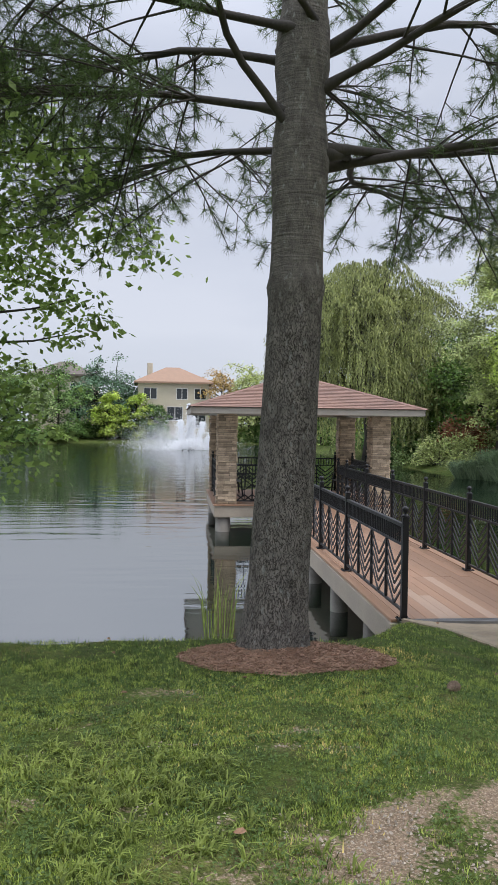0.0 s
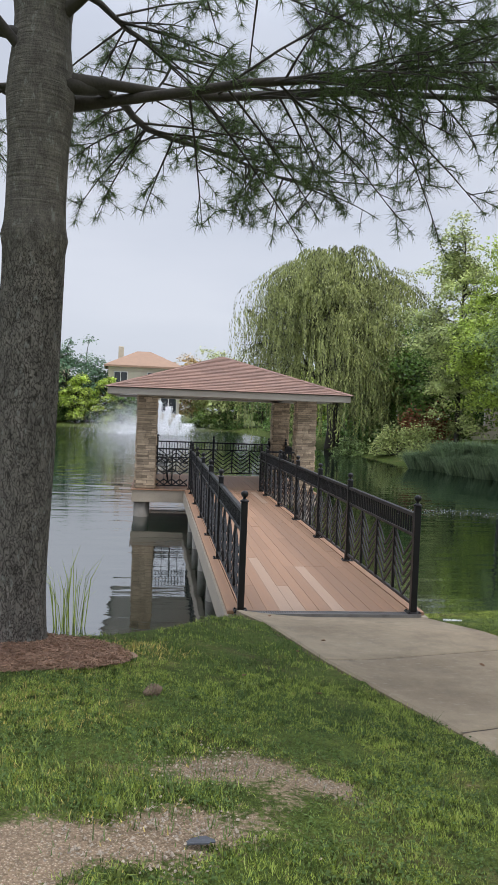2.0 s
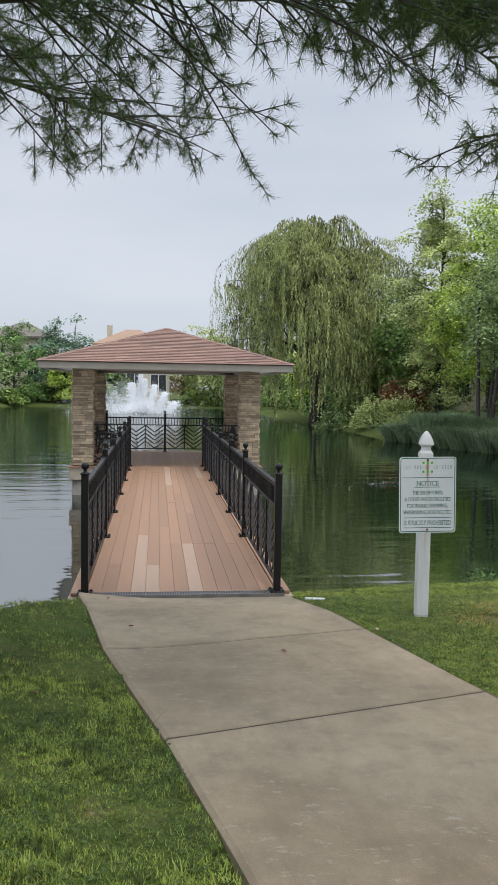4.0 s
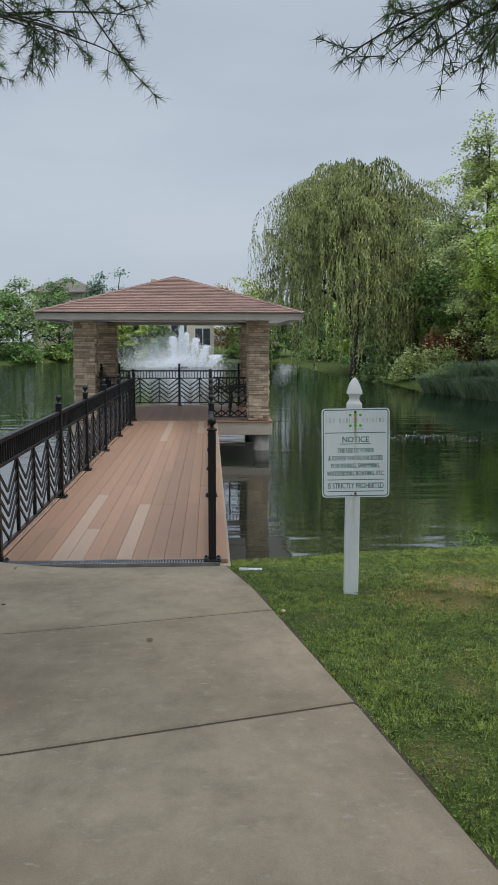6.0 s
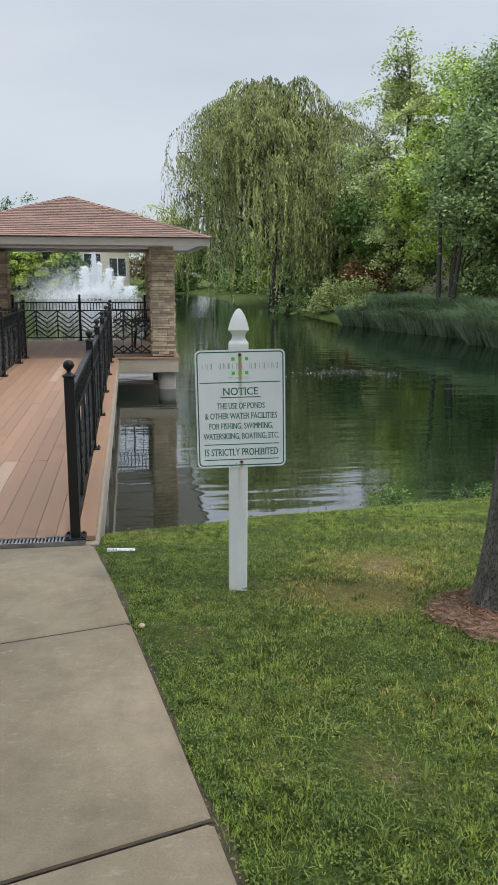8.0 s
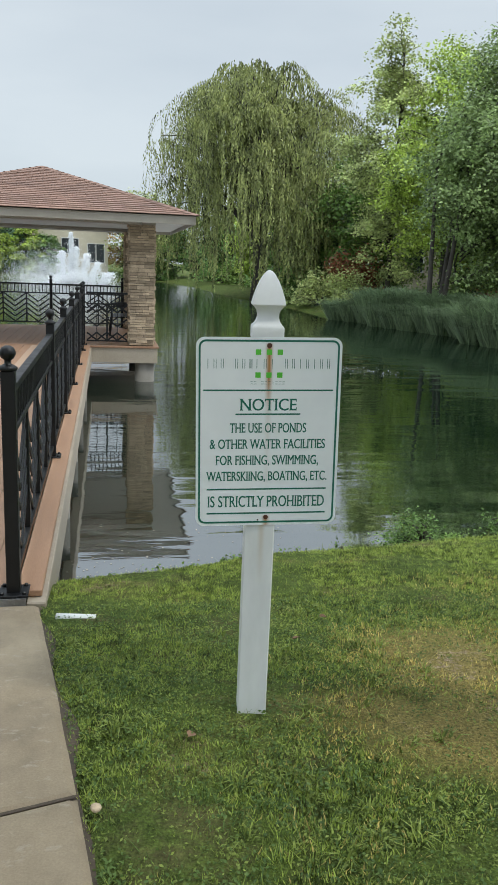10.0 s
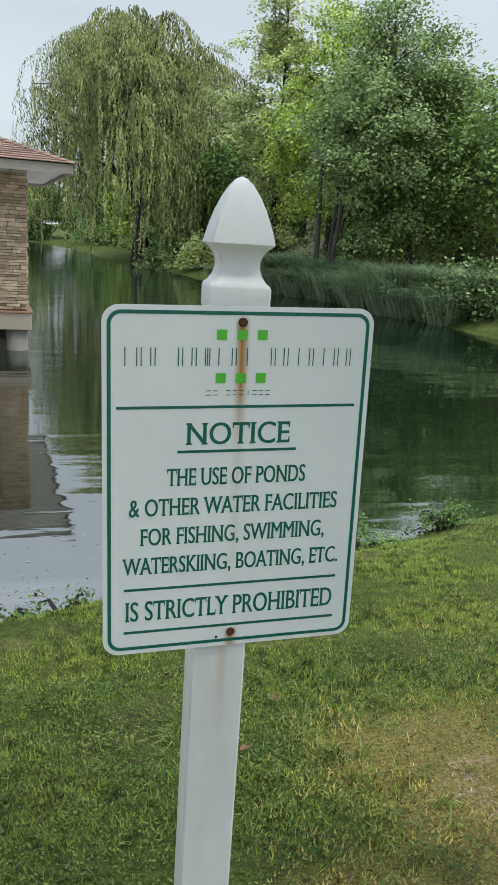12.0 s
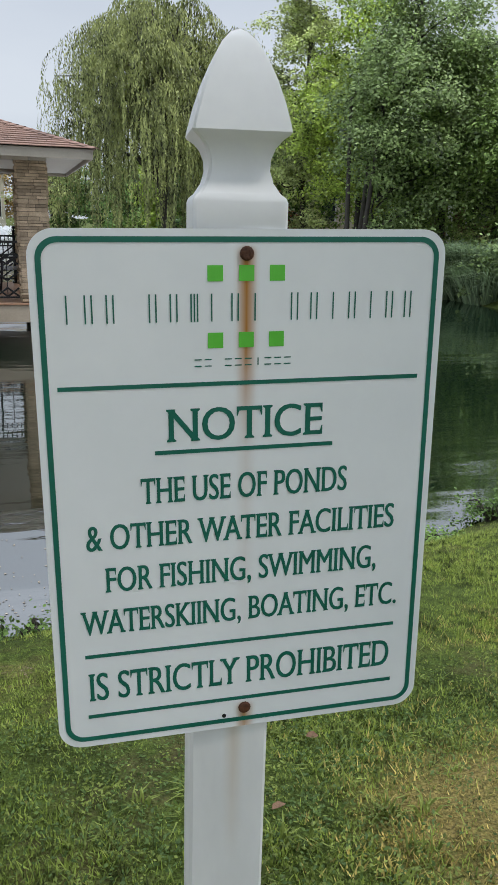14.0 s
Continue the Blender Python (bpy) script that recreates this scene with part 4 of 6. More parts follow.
codes = ["c", "lr", "lr", "", "lr", "lr", "lcr", "l", "lr", "c", "", "lr", "lr", "c", "lr", "c", "lr", "lr"]
for i, code in enumerate(codes):
    if code:
        strokes(code, -0.1965 + i * 0.02225, from_top(0.0975), 0.0085, 0.03, 0.0016, M_GREEN)
for i, code in enumerate(["tb", "tb", "", "tb", "tb", "tb", "c", "tb", "tb", "tb"]):
    if code:
        strokes(code, -0.0593 + i * 0.0112, from_top(0.147), 0.0078, 0.0085, 0.0013, M_GREEN)
flat_rect("rule", -0.206, 0.2035, from_top(0.1688), from_top(0.164), M_GREEN)
lettering("NOTICE", 0.177, from_top(0.231), 0.04, M_GREEN, 0.0006)
flat_rect("rule", -0.105, 0.102, from_top(0.2454), from_top(0.2406), M_GREEN)
for body, width, base, h in (("THE USE OF PONDS", 0.243, 0.3025, 0.0325), ("& OTHER WATER FACILITIES", 0.369, 0.355, 0.0325), ("FOR FISHING, SWIMMING,", 0.328, 0.408, 0.0325),
                             ("WATERSKIING, BOATING, ETC.", 0.388, 0.461, 0.0325), ("IS STRICTLY PROHIBITED", 0.377, 0.549, 0.039)):
    lettering(body, width, from_top(base), h, M_GREEN, 0.0005)
flat_rect("rule", -0.193, 0.193, from_top(0.4918), from_top(0.487), M_GREEN)
flat_rect("rule", -0.193, 0.193, from_top(0.573), from_top(0.568), M_GREEN)
for z in (from_top(0.0255), from_top(0.585)):
    b = MB()
    b.lathe([(0.0078, 0.0), (0.0078, 0.0015), (0.006, 0.003), (0.003, 0.0022)], 14, pose(-0.0015, -0.0016, z, 90))
    part("screw", b.mesh("screw", True), M_RUSTY, board, "rusted round-head screw")
b = MB()
b.lathe([(0.0028, 0.0), (0.0024, 0.001)], 10, pose(-0.0275, -0.0016, from_top(0.594), 90))
part("bolt_hole", b, M_BLACK, board, "small dark hole")


# ---- trees ----
def unit(n, g):
    v = g.normal(size=(n, 3))
    return v / np.linalg.norm(v, axis=1, keepdims=True)


def leaf_quads(name, pts, size, g, droop=0.35, aspect=0.6, out=None):
    """Folded pointed leaves at the given places, their upper sides turned to the light: up and outwards."""
    n = len(pts)
    d = unit(n, g)
    d[:, 2] = d[:, 2] * 0.5 - droop
    d /= np.linalg.norm(d, axis=1, keepdims=True)
    face = unit(n, g) * 0.62 + np.array([0, 0, 0.75])
    if out is not None:
        face = face + out * 0.5
    s = np.cross(face, d)
    s /= np.linalg.norm(s, axis=1, keepdims=True) + 1e-9
    L = (size * g.uniform(0.65, 1.25, n))[:, None]
    v = np.stack([pts, pts + d * L * 0.5 + s * L * aspect / 2, pts + d * L, pts + d * L * 0.5 - s * L * aspect / 2], 1)
    return fast_mesh(name, v.reshape(-1, 3), 4)


def limb_path(p, q, sag, g, n=7, jit=0.06):
    p, q = np.array(p, float), np.array(q, float)
    out = []
    for i in range(n):
        t = i / (n - 1)
        w = p + (q - p) * t + np.array([0, 0, sag * 4 * t * (1 - t)])
        if 0 < i < n - 1:
            w = w + g.normal(size=3) * jit * np.linalg.norm(q - p) * 0.3
        out.append(tuple(w))
    return out


def broad_tree(name, label, base, height, rx, ry, low, leaves, size, leaf_mat, seed, group="", trunk=0.16, clumps=90, tilt=(0, 0), top=0.5, cat="tree", stems=1, spread=0.15, pad=0.5):
    """Trunk, limbs and a crown of many small leaves in uneven clumps round the limb ends."""
    g = np.random.default_rng(seed)
    t = thing(name, label, cat, pose(*base), group)
    wood = MB()
    crown_c = np.array([tilt[0], tilt[1], low + (height - low) * 0.5])
    half = np.array([rx, ry, (height - low) * 0.5])
    for s in range(stems):
        off = g.normal(size=2) * (0.0 if stems == 1 else 0.25)
        path = [(off[0] * 0.5, off[1] * 0.5, -0.3), (off[0] * 0.6, off[1] * 0.6, 0.1), (off[0], off[1], low * 0.8), (off[0] * 2 + tilt[0] * 0.2, off[1] * 2 + tilt[1] * 0.2, (low + height) / 2), (off[0] * 2 + tilt[0], off[1] * 2 + tilt[1], height * 0.93)]
        wood.tube(path, [trunk * 1.35, trunk, trunk * 0.85, trunk * 0.5, trunk * 0.08], 9)
    cs = unit(clumps, g) * (g.uniform(0.25, 1.0, clumps) ** 0.45)[:, None]
    cs[:, 2] = np.sign(cs[:, 2]) * np.abs(cs[:, 2]) ** 1.1
    shape = 1 - top * np.clip(cs[:, 2], 0, 1) ** 1.5
    cs[:, 0] *= shape
    cs[:, 1] *= shape
    lump = 1 + 0.16 * np.sin(3 * np.arctan2(cs[:, 1], cs[:, 0]) + seed) + 0.1 * g.normal(size=clumps)
    cs = crown_c + cs * half * lump[:, None]
    for c in cs[:: max(1, clumps // 34)]:
        h0 = max(low * 0.7, min(c[2] - 0.25 * np.hypot(c[0], c[1]) - 0.3, height * 0.85))
        f = h0 / height
        p = (tilt[0] * f, tilt[1] * f, h0)
        wood.tube(limb_path(p, c, 0.06 * np.hypot(c[0], c[1]), g), np.linspace(trunk * 0.36, trunk * 0.05, 7), 5)
    part("trunk", wood.mesh("trunk", True), M_LIMB, t)
    sizes = g.uniform(0.55, 1.45, clumps)
    which = g.choice(clumps, leaves, p=sizes ** 2 / (sizes ** 2).sum())
    sc = spread * (rx + ry)
    off = g.normal(size=(leaves, 3))
    off *= (g.uniform(0.1, 1.0, leaves) ** 0.5 / np.linalg.norm(off, axis=1))[:, None]
    off *= 1 + 0.3 * np.sin(5 * np.arctan2(off[:, 1], off[:, 0]) + which)[:, None]
    pts = cs[which] + off * (sc * sizes[which])[:, None] * np.array([1.2, 1.2, pad])
    away = cs[which] - crown_c
    reach = np.hypot(off[:, 0], off[:, 1])
    pts[:, 2] -= 0.4 * sc * sizes[which] * reach ** 2
    away = away / (np.linalg.norm(away, axis=1, keepdims=True) + 1e-6) + off * 0.8
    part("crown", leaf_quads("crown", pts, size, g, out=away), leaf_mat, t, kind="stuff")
    return t


def willow(base, height, r, seed):
    g = np.random.default_rng(seed)
    t = thing("willow_tree", "tall weeping willow with long hanging grey-green strands at the water", "tree", pose(*base))
    wood = MB()
    wood.tube([(0, 0, -0.4), (0.1, 0, 1.5), (-0.1, 0.1, 4), (0.3, 0, 7)], [0.7, 0.55, 0.5, 0.35], 10)
    pts, outs = [], []
    for i in range(96):
        a, q = g.uniform(0, 2 * math.pi), g.uniform(0.02, 1) ** 0.5
        tier = g.uniform()
        dome = math.sqrt(max(0.0, 1 - q ** 2.6))
        top = height * (0.52 + 0.46 * dome) * (g.uniform(0.82, 1.0) if tier < 0.55 else g.uniform(0.5, 0.82))
        rq = q * r * (1 + 0.16 * math.sin(3 * a + 1) + 0.1 * g.normal())
        c = np.array([math.cos(a) * rq, math.sin(a) * rq, top])
        wood.tube(limb_path((0.1, 0, 3.0 + 3 * g.uniform()), c, 1.4, g), np.linspace(0.16, 0.025, 7), 5)
        size = g.uniform(0.35, 0.85)
        fall = g.uniform(1.5, 5.0) if tier < 0.55 else g.uniform(3, 9)
        lean = g.normal(size=2) * 0.8
        for s in range(int(70 * size)):
            off = g.normal(size=2) * size
            e = c + np.array([off[0], off[1], -0.5 * (off[0] ** 2 + off[1] ** 2) + g.uniform(-0.25, 0.25)])
            out = np.array([math.cos(a), math.sin(a)]) * g.uniform(0.3, 1.2) + off * 0.9 + lean
            L = fall * g.uniform(0.35, 1.15)
            L = max(1.2, min(L, e[2] - g.uniform(0.1, 2.0)))
            k = max(6, int(L / 0.13))
            u = np.linspace(0, 1, k)
            arch = np.minimum(1, u * L / 2.6)
            px = e[0] + out[0] * np.sin(arch * 1.57) + 0.1 * np.sin(u * 5 + s)
            py = e[1] + out[1] * np.sin(arch * 1.57)
            pz = e[2] + 0.45 * np.sin(arch * 3.14) - u * L
            pts.append(np.stack([px, py, pz], 1))
            face = np.array([math.cos(a) + 0.8 * off[0], math.sin(a) + 0.8 * off[1], 0.9])
            outs.append(np.repeat(face[None] / np.linalg.norm(face), k, 0))
    P, F = np.concatenate(pts), np.concatenate(outs)
    n = len(P)
    d = g.normal(size=(n, 3)) * 0.35
    d[:, 2] -= 1.0
    d /= np.linalg.norm(d, axis=1, keepdims=True)
    s = np.cross(F + unit(n, g) * 0.5, d)
    s /= np.linalg.norm(s, axis=1, keepdims=True)
    L = g.uniform(0.16, 0.36, n)[:, None]
    v = np.stack([P, P + d * L * 0.45 + s * 0.05, P + d * L, P + d * L * 0.45 - s * 0.05], 1)
    part("trunk", wood.mesh("trunk", True), M_LIMB, t)
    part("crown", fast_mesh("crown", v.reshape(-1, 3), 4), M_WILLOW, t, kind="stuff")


def gz(x, y):
    return float(ground_z(x, y))


def on(x, y, d=0.0):
    return (x, y, gz(x, y) - d)


def pine(base, label, limbs, seed, tall=13.0, rad=0.215, lean=0.04, per=34, half=0.0022):
    """White pine: tapered trunk with swellings, limbs in whorls, twigs ending in tufts of long needles."""
    g = np.random.default_rng(seed)
    t = thing("pine_tree", label, "tree", pose(*base))
    mb = MB()
    zs = [-0.25, 0.0, 0.12, 0.3, 0.55, 0.9, 1.3, 1.7, 2.1, 2.35, 2.5, 2.58, 2.66, 2.78, 3.1, 3.45, 3.62, 3.78, 3.92, 4.1, 4.35, 4.5, 4.62, 4.75, 4.9, 5.2, 6.0, 7.5, 9.0, 11.0, tall]
    rs = []
    for z in zs:
        r = rad * (1.03 - 0.06 * z + 0.5 * math.exp(-max(z, 0) / 0.2) * 0.55)
        r += 0.022 * math.exp(-((z - 2.58) / 0.07) ** 2) + 0.035 * math.exp(-((z - 3.5) / 0.15) ** 2) + 0.05 * math.exp(-((z - 4.22) / 0.14) ** 2)
        rs.append(max(0.02, r if z < 6 else rad * 0.6 * (tall - z) / (tall - 6) + 0.02))
    path = [(0.03 * math.sin(z * 0.9) + lean * z, 0.02 * math.sin(z * 1.3), z) for z in zs]
    mb.tube(path, rs, 28, wobble=0.05)
    part("trunk", mb.mesh("trunk", True), M_BARK, t)
    tufts = []
    for z0, ang, length, lift, dens in limbs:
        wood = MB()
        a = radians(ang)
        d = np.array([math.cos(a), math.sin(a), 0.0])
        side = np.array([-d[1], d[0], 0.0])
        n = 12
        bend = g.normal() * 0.15
        pts = []
        for i in range(n):
            u = i / (n - 1)
            w = d * (length * u) + side * (bend * length * u * u + 0.045 * length * math.sin(u * 6 + ang) + 0.02 * length * math.sin(u * 13 + 2 * ang)) 
            if d[0] > 0.9:
                w = w + np.array([0, 0.09 * (1 - u) ** 4, 0])
            pts.append(np.array([lean * z0, 0, z0]) + w + np.array([0, 0, lift * length * (u ** 0.8) - 0.07 * length * u * u]))
        r0 = max(0.015 + 0.005 * length, 0.034 if lift > 0.5 else 0.0)
        radii = np.linspace(r0, 0.008, n)
        radii[0] *= 1.6
        wood.tube([tuple(pts[0])] + [tuple(pts[0] + (pts[1] - pts[0]) * f) for f in (0.55, 0.8)] + [tuple(p) for p in pts[1:]], [radii[0], r0 * 1.32, r0 * 1.14] + list(radii[1:]), 8, wobble=0.06)
        count = int(dens * length * 8.5)
        for j in range(count):
            u = g.uniform(0.2, 1.0)
            k = min(n - 2, int(u * (n - 1)))
            p = pts[k] + (pts[k + 1] - pts[k]) * (u * (n - 1) - k)
            sgn = g.choice([-1, 1])
            L2 = g.uniform(0.45, 1.25) * (1.15 - 0.5 * u) * min(1.3, 0.5 + length / 3)
            dirn = d * g.uniform(0.3, 0.9) + side * sgn * g.uniform(0.4, 1.1) + np.array([0, 0, g.uniform(-0.5, 0.4)])
            dirn /= np.linalg.norm(dirn)
            tw = [p + dirn * L2 * s + np.array([0, 0, -0.12 * L2 * s * s]) for s in (0, 0.35, 0.7, 1.0)]
            wood.tube([tuple(q) for q in tw], [0.010, 0.0075, 0.0055, 0.003], 5, cap=False)
            for _ in range(g.integers(6, 11)):
                s = g.uniform(0.3, 1.0)
                q = p + dirn * L2 * s + np.array([0, 0, -0.12 * L2 * s * s])
                d3 = dirn * 0.5 + g.normal(size=3) * 0.55 + np.array([0, 0, -0.15])
                d3 /= np.linalg.norm(d3)
                L3 = g.uniform(0.1, 0.34)
                e = q + d3 * L3
                wood.tube([tuple(q), tuple(e)], [0.0042, 0.0022], 4, cap=False)
                tufts.append((e, d3))
                if L3 > 0.2:
                    tufts.append((q + d3 * L3 * 0.6, d3))
            tufts.append((tw[-1], dirn))
        part("limb", wood.mesh("limb", True), M_LIMB, t)
    C = np.array([c for c, _ in tufts])
    D = np.array([d for _, d in tufts])
    n = len(C) * per
    C, D = np.repeat(C, per, 0), np.repeat(D, per, 0)
    v = unit(n, g) + D * 0.55
    v /= np.linalg.norm(v, axis=1, keepdims=True)
    v[:, 2] -= 0.12
    start = C - D * g.uniform(0, 0.06, n)[:, None]
    L = g.uniform(0.075, 0.125, n)[:, None]
    s = np.cross(v, unit(n, g))
    s /= np.linalg.norm(s, axis=1, keepdims=True) + 1e-9
    q = np.stack([start - s * half, start + s * half, start + v * L], 1)
    part("needles", fast_mesh("needles", q.reshape(-1, 3), 3), M_NEEDLE, t, "green needles in star-like tufts", kind="stuff")


# limbs: height, compass angle, length, lift, twig density
pine(on(PINE[0] + 0.02, PINE[1]), "tall pine with scaly grey trunk and spreading whorled limbs in mulch",
     [(3.47, -6, 4.6, 0.15, 1.5), (3.52, 12, 4.6, 0.15, 1.0), (3.5, 55, 3.6, 0.15, 1.0), (3.6, 118, 3.6, 0.16, 1.5), (3.75, 165, 3.4, 0.2, 1.6), (3.5, -135, 1.9, 0.75, 0.2), (3.9, -35, 3.4, 0.22, 0.8),
      (4.22, 22, 4.2, 0.3, 0.9), (4.26, 70, 3.2, 0.2, 0.9), (4.2, 150, 3.4, 0.14, 1.5), (4.3, 190, 3.2, 0.12, 1.5), (4.32, 240, 2.4, 0.3, 0.3), (4.2, -50, 3.4, 0.32, 0.5),
      # the last three are out of view, added to shade the walkway
      (5.6, 10, 3.6, 0.2, 0.6), (5.7, 90, 3.0, 0.2, 0.5), (5.6, 170, 3.2, 0.2, 0.5), (5.8, 300, 2.8, 0.2, 0.5), (6.9, 40, 2.8, 0.2, 0.5), (7.0, 160, 2.8, 0.2, 0.5), (7.1, 280, 2.6, 0.2, 0.5), (5.9, -28, 4.6, 0.1, 1.3), (6.3, -45, 4.4, 0.1, 1.2), (6.6, -12, 4.2, 0.1, 1.2)], 3)
pine(on(*PINE2), "pine trunk with cracked grey bark in a mulch ring",
     [(3.8, 172, 1.2, 0.05, 1.4), (4.9, 150, 1.5, 0.15, 0.5), (4.4, 80, 2.4, 0.1, 0.6), (4.3, 30, 3.0, 0.1, 0.6), (4.9, 120, 2.2, 0.2, 0.5), (4.8, 60, 2.6, 0.2, 0.5), (5.8, 150, 2.2, 0.2, 0.4), (5.9, 40, 2.6, 0.2, 0.4),
      # unseen high limbs, added long and dense to shade the near slabs and lawn
      (6.3, 215, 3.6, 0.05, 1.4), (6.0, 232, 5.0, 0.04, 1.7), (6.1, 249, 5.4, 0.04, 1.8), (6.0, 266, 5.4, 0.04, 1.8), (6.1, 284, 5.0, 0.04, 1.6), (7.3, 224, 4.2, 0.05, 1.5), (7.4, 242, 4.8, 0.05, 1.6), (7.3, 260, 4.8, 0.05, 1.6)], 8, 12.0, 0.232, 0.02, 20, 0.0032)

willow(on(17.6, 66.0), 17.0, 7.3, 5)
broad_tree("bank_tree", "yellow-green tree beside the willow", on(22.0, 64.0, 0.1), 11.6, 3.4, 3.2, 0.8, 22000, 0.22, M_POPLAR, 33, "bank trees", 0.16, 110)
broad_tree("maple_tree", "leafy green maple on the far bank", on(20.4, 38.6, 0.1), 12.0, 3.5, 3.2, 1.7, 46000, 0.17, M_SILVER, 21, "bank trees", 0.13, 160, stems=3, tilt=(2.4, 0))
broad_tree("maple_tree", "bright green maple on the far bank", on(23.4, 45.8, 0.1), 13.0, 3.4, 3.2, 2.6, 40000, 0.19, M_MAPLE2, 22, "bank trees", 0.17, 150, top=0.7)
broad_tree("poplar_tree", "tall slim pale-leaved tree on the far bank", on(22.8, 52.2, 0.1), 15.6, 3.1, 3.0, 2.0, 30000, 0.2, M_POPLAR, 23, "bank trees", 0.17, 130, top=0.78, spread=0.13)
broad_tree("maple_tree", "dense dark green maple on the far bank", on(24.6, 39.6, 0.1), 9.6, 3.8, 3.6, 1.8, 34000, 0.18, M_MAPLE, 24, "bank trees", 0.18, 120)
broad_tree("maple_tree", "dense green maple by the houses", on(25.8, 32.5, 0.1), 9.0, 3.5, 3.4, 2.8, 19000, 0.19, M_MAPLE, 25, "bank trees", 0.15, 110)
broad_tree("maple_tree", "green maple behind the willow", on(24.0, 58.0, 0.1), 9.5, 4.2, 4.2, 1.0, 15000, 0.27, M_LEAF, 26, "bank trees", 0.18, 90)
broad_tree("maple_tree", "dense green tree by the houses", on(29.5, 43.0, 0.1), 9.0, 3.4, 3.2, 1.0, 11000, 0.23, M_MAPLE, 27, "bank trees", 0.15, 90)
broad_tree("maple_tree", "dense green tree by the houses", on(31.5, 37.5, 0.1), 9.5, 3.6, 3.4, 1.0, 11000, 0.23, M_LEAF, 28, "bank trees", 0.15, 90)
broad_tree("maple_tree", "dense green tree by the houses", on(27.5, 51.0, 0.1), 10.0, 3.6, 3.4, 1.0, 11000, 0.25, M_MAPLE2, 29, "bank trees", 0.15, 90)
M_BIRCH = leaf_material("birch_leaves", (0.04, 0.075, 0.016), (0.16, 0.22, 0.055), 0.4, gain=2.2)
# leafy tree hanging in from beside the first steps
broad_tree("birch_tree", "dark leafy birch with drooping twigs beside the lawn", on(-1.75, 8.6, 0.1), 6.8, 2.15, 1.6, 2.0, 30000, 0.085, M_BIRCH, 31, "", 0.09, 190, top=-0.1, tilt=(0.3, 0), spread=0.11)

# far shore
g0 = np.random.default_rng(77)
far = [(-26, 98, 12, M_FAR), (-21, 100, 12.5, M_FAR), (-17.5, 103, 11.5, M_SILVER), (-14.5, 112, 12, M_FAR), (-10, 119, 12.5, M_SPRUCE), (-7.2, 119, 12, M_SPRUCE), (-8, 114, 7.5, M_MAPLE2), (-4, 115, 7.4, M_MAPLE2), (-1.8, 116, 6.2, M_FAR),
       (8.5, 121, 12.5, M_AUTUMN), (11.5, 120, 10.5, M_LIME), (14.5, 116, 9.5, M_FAR), (18, 112, 9, M_FAR), (12.2, 116, 13.0, M_LIME), (22, 104, 10, M_MAPLE2), (19, 95, 8, M_FAR), (20.5, 85, 8.5, M_MAPLE2), (22, 76, 9, M_FAR), (-33, 97, 12, M_FAR), (-41, 99, 12, M_FAR), (27, 70, 10, M_FAR), (27, 90, 11, M_FAR)]
for i, (x, y, h, mat) in enumerate(far):
    broad_tree("shore_tree", {M_SPRUCE: "blue-green conifer on the far shore", M_AUTUMN: "tree with turning yellow-orange leaves on the far shore"}.get(mat, "leafy green tree on the far shore"), on(x, y, 0.1), h * 0.92, h * 0.3, h * 0.3, 0.6, 5200, 0.38, mat, 100 + i, "far shore trees", 0.2, 55, top=0.75 if mat is M_SPRUCE else 0.45)


M_CRAB = leaf_material("coarse_bright_blades", (0.1, 0.135, 0.026), (0.175, 0.215, 0.05), 0.35, gain=1.5, low=0.5, patch=9.0, swing=1.8)

# ---- banks: shrubs and tall grasses ----
def shrub(name, label, base, r, h, leaves, size, mat, seed, group="", clumps=26):
    g = np.random.default_rng(seed)
    t = thing(name, label, "shrub", pose(*base), group)
    wood = MB()
    cs = unit(clumps, g)
    cs[:, 2] = np.abs(cs[:, 2])
    cs = cs * np.array([r, r, h * 0.85]) * (g.uniform(0.45, 1.0, clumps))[:, None]
    for c in cs:
        wood.tube(limb_path((c[0] * 0.1, c[1] * 0.1, -0.1), c, 0.1, g, 4), np.linspace(0.03, 0.006, 4), 4)
    part("stems", wood.mesh("stems"), M_LIMB, t)
    which = g.integers(0, clumps, leaves)
    off = g.normal(size=(leaves, 3)) * np.array([r * 0.2, r * 0.2, h * 0.14])
    pts = cs[which] + off
    pts[:, 2] = np.maximum(pts[:, 2], 0.05)
    part("foliage", leaf_quads("foliage", pts, size, g, 0.1), mat, t, kind="stuff")


def blades(n, g, r, h, lean, width, spread=1.0):
    """Arching blades from a tuft: two quads each as loose triangles."""
    a = g.uniform(0, 2 * math.pi, n)
    q = np.sqrt(g.uniform(0, 1, n)) * r
    p0 = np.stack([np.cos(a) * q, np.sin(a) * q, np.zeros(n)], 1)
    b = a + g.normal(size=n) * 0.7
    d = np.stack([np.cos(b), np.sin(b), np.zeros(n)], 1)
    H = h * g.uniform(0.55, 1.1, n)
    ln = lean * g.uniform(0.3, 1.2, n)
    p1 = p0 + d * (ln * 0.35 * H)[:, None] + np.array([0, 0, 1]) * (H * 0.7)[:, None]
    p2 = p0 + d * (ln * H)[:, None] + np.array([0, 0, 1]) * (H * (1.0 - 0.25 * ln))[:, None]
    s = np.stack([-np.sin(b + 0.5), np.cos(b + 0.5), np.zeros(n)], 1) * width
    quad = np.stack([p0 - s, p0 + s, p1 + s * 0.8, p1 - s * 0.8], 1)
    tip = np.stack([p1 - s * 0.8, p1 + s * 0.8, p2 + s * 0.15, p2 - s * 0.15], 1)
    return np.concatenate([quad, tip], 1).reshape(-1, 3)


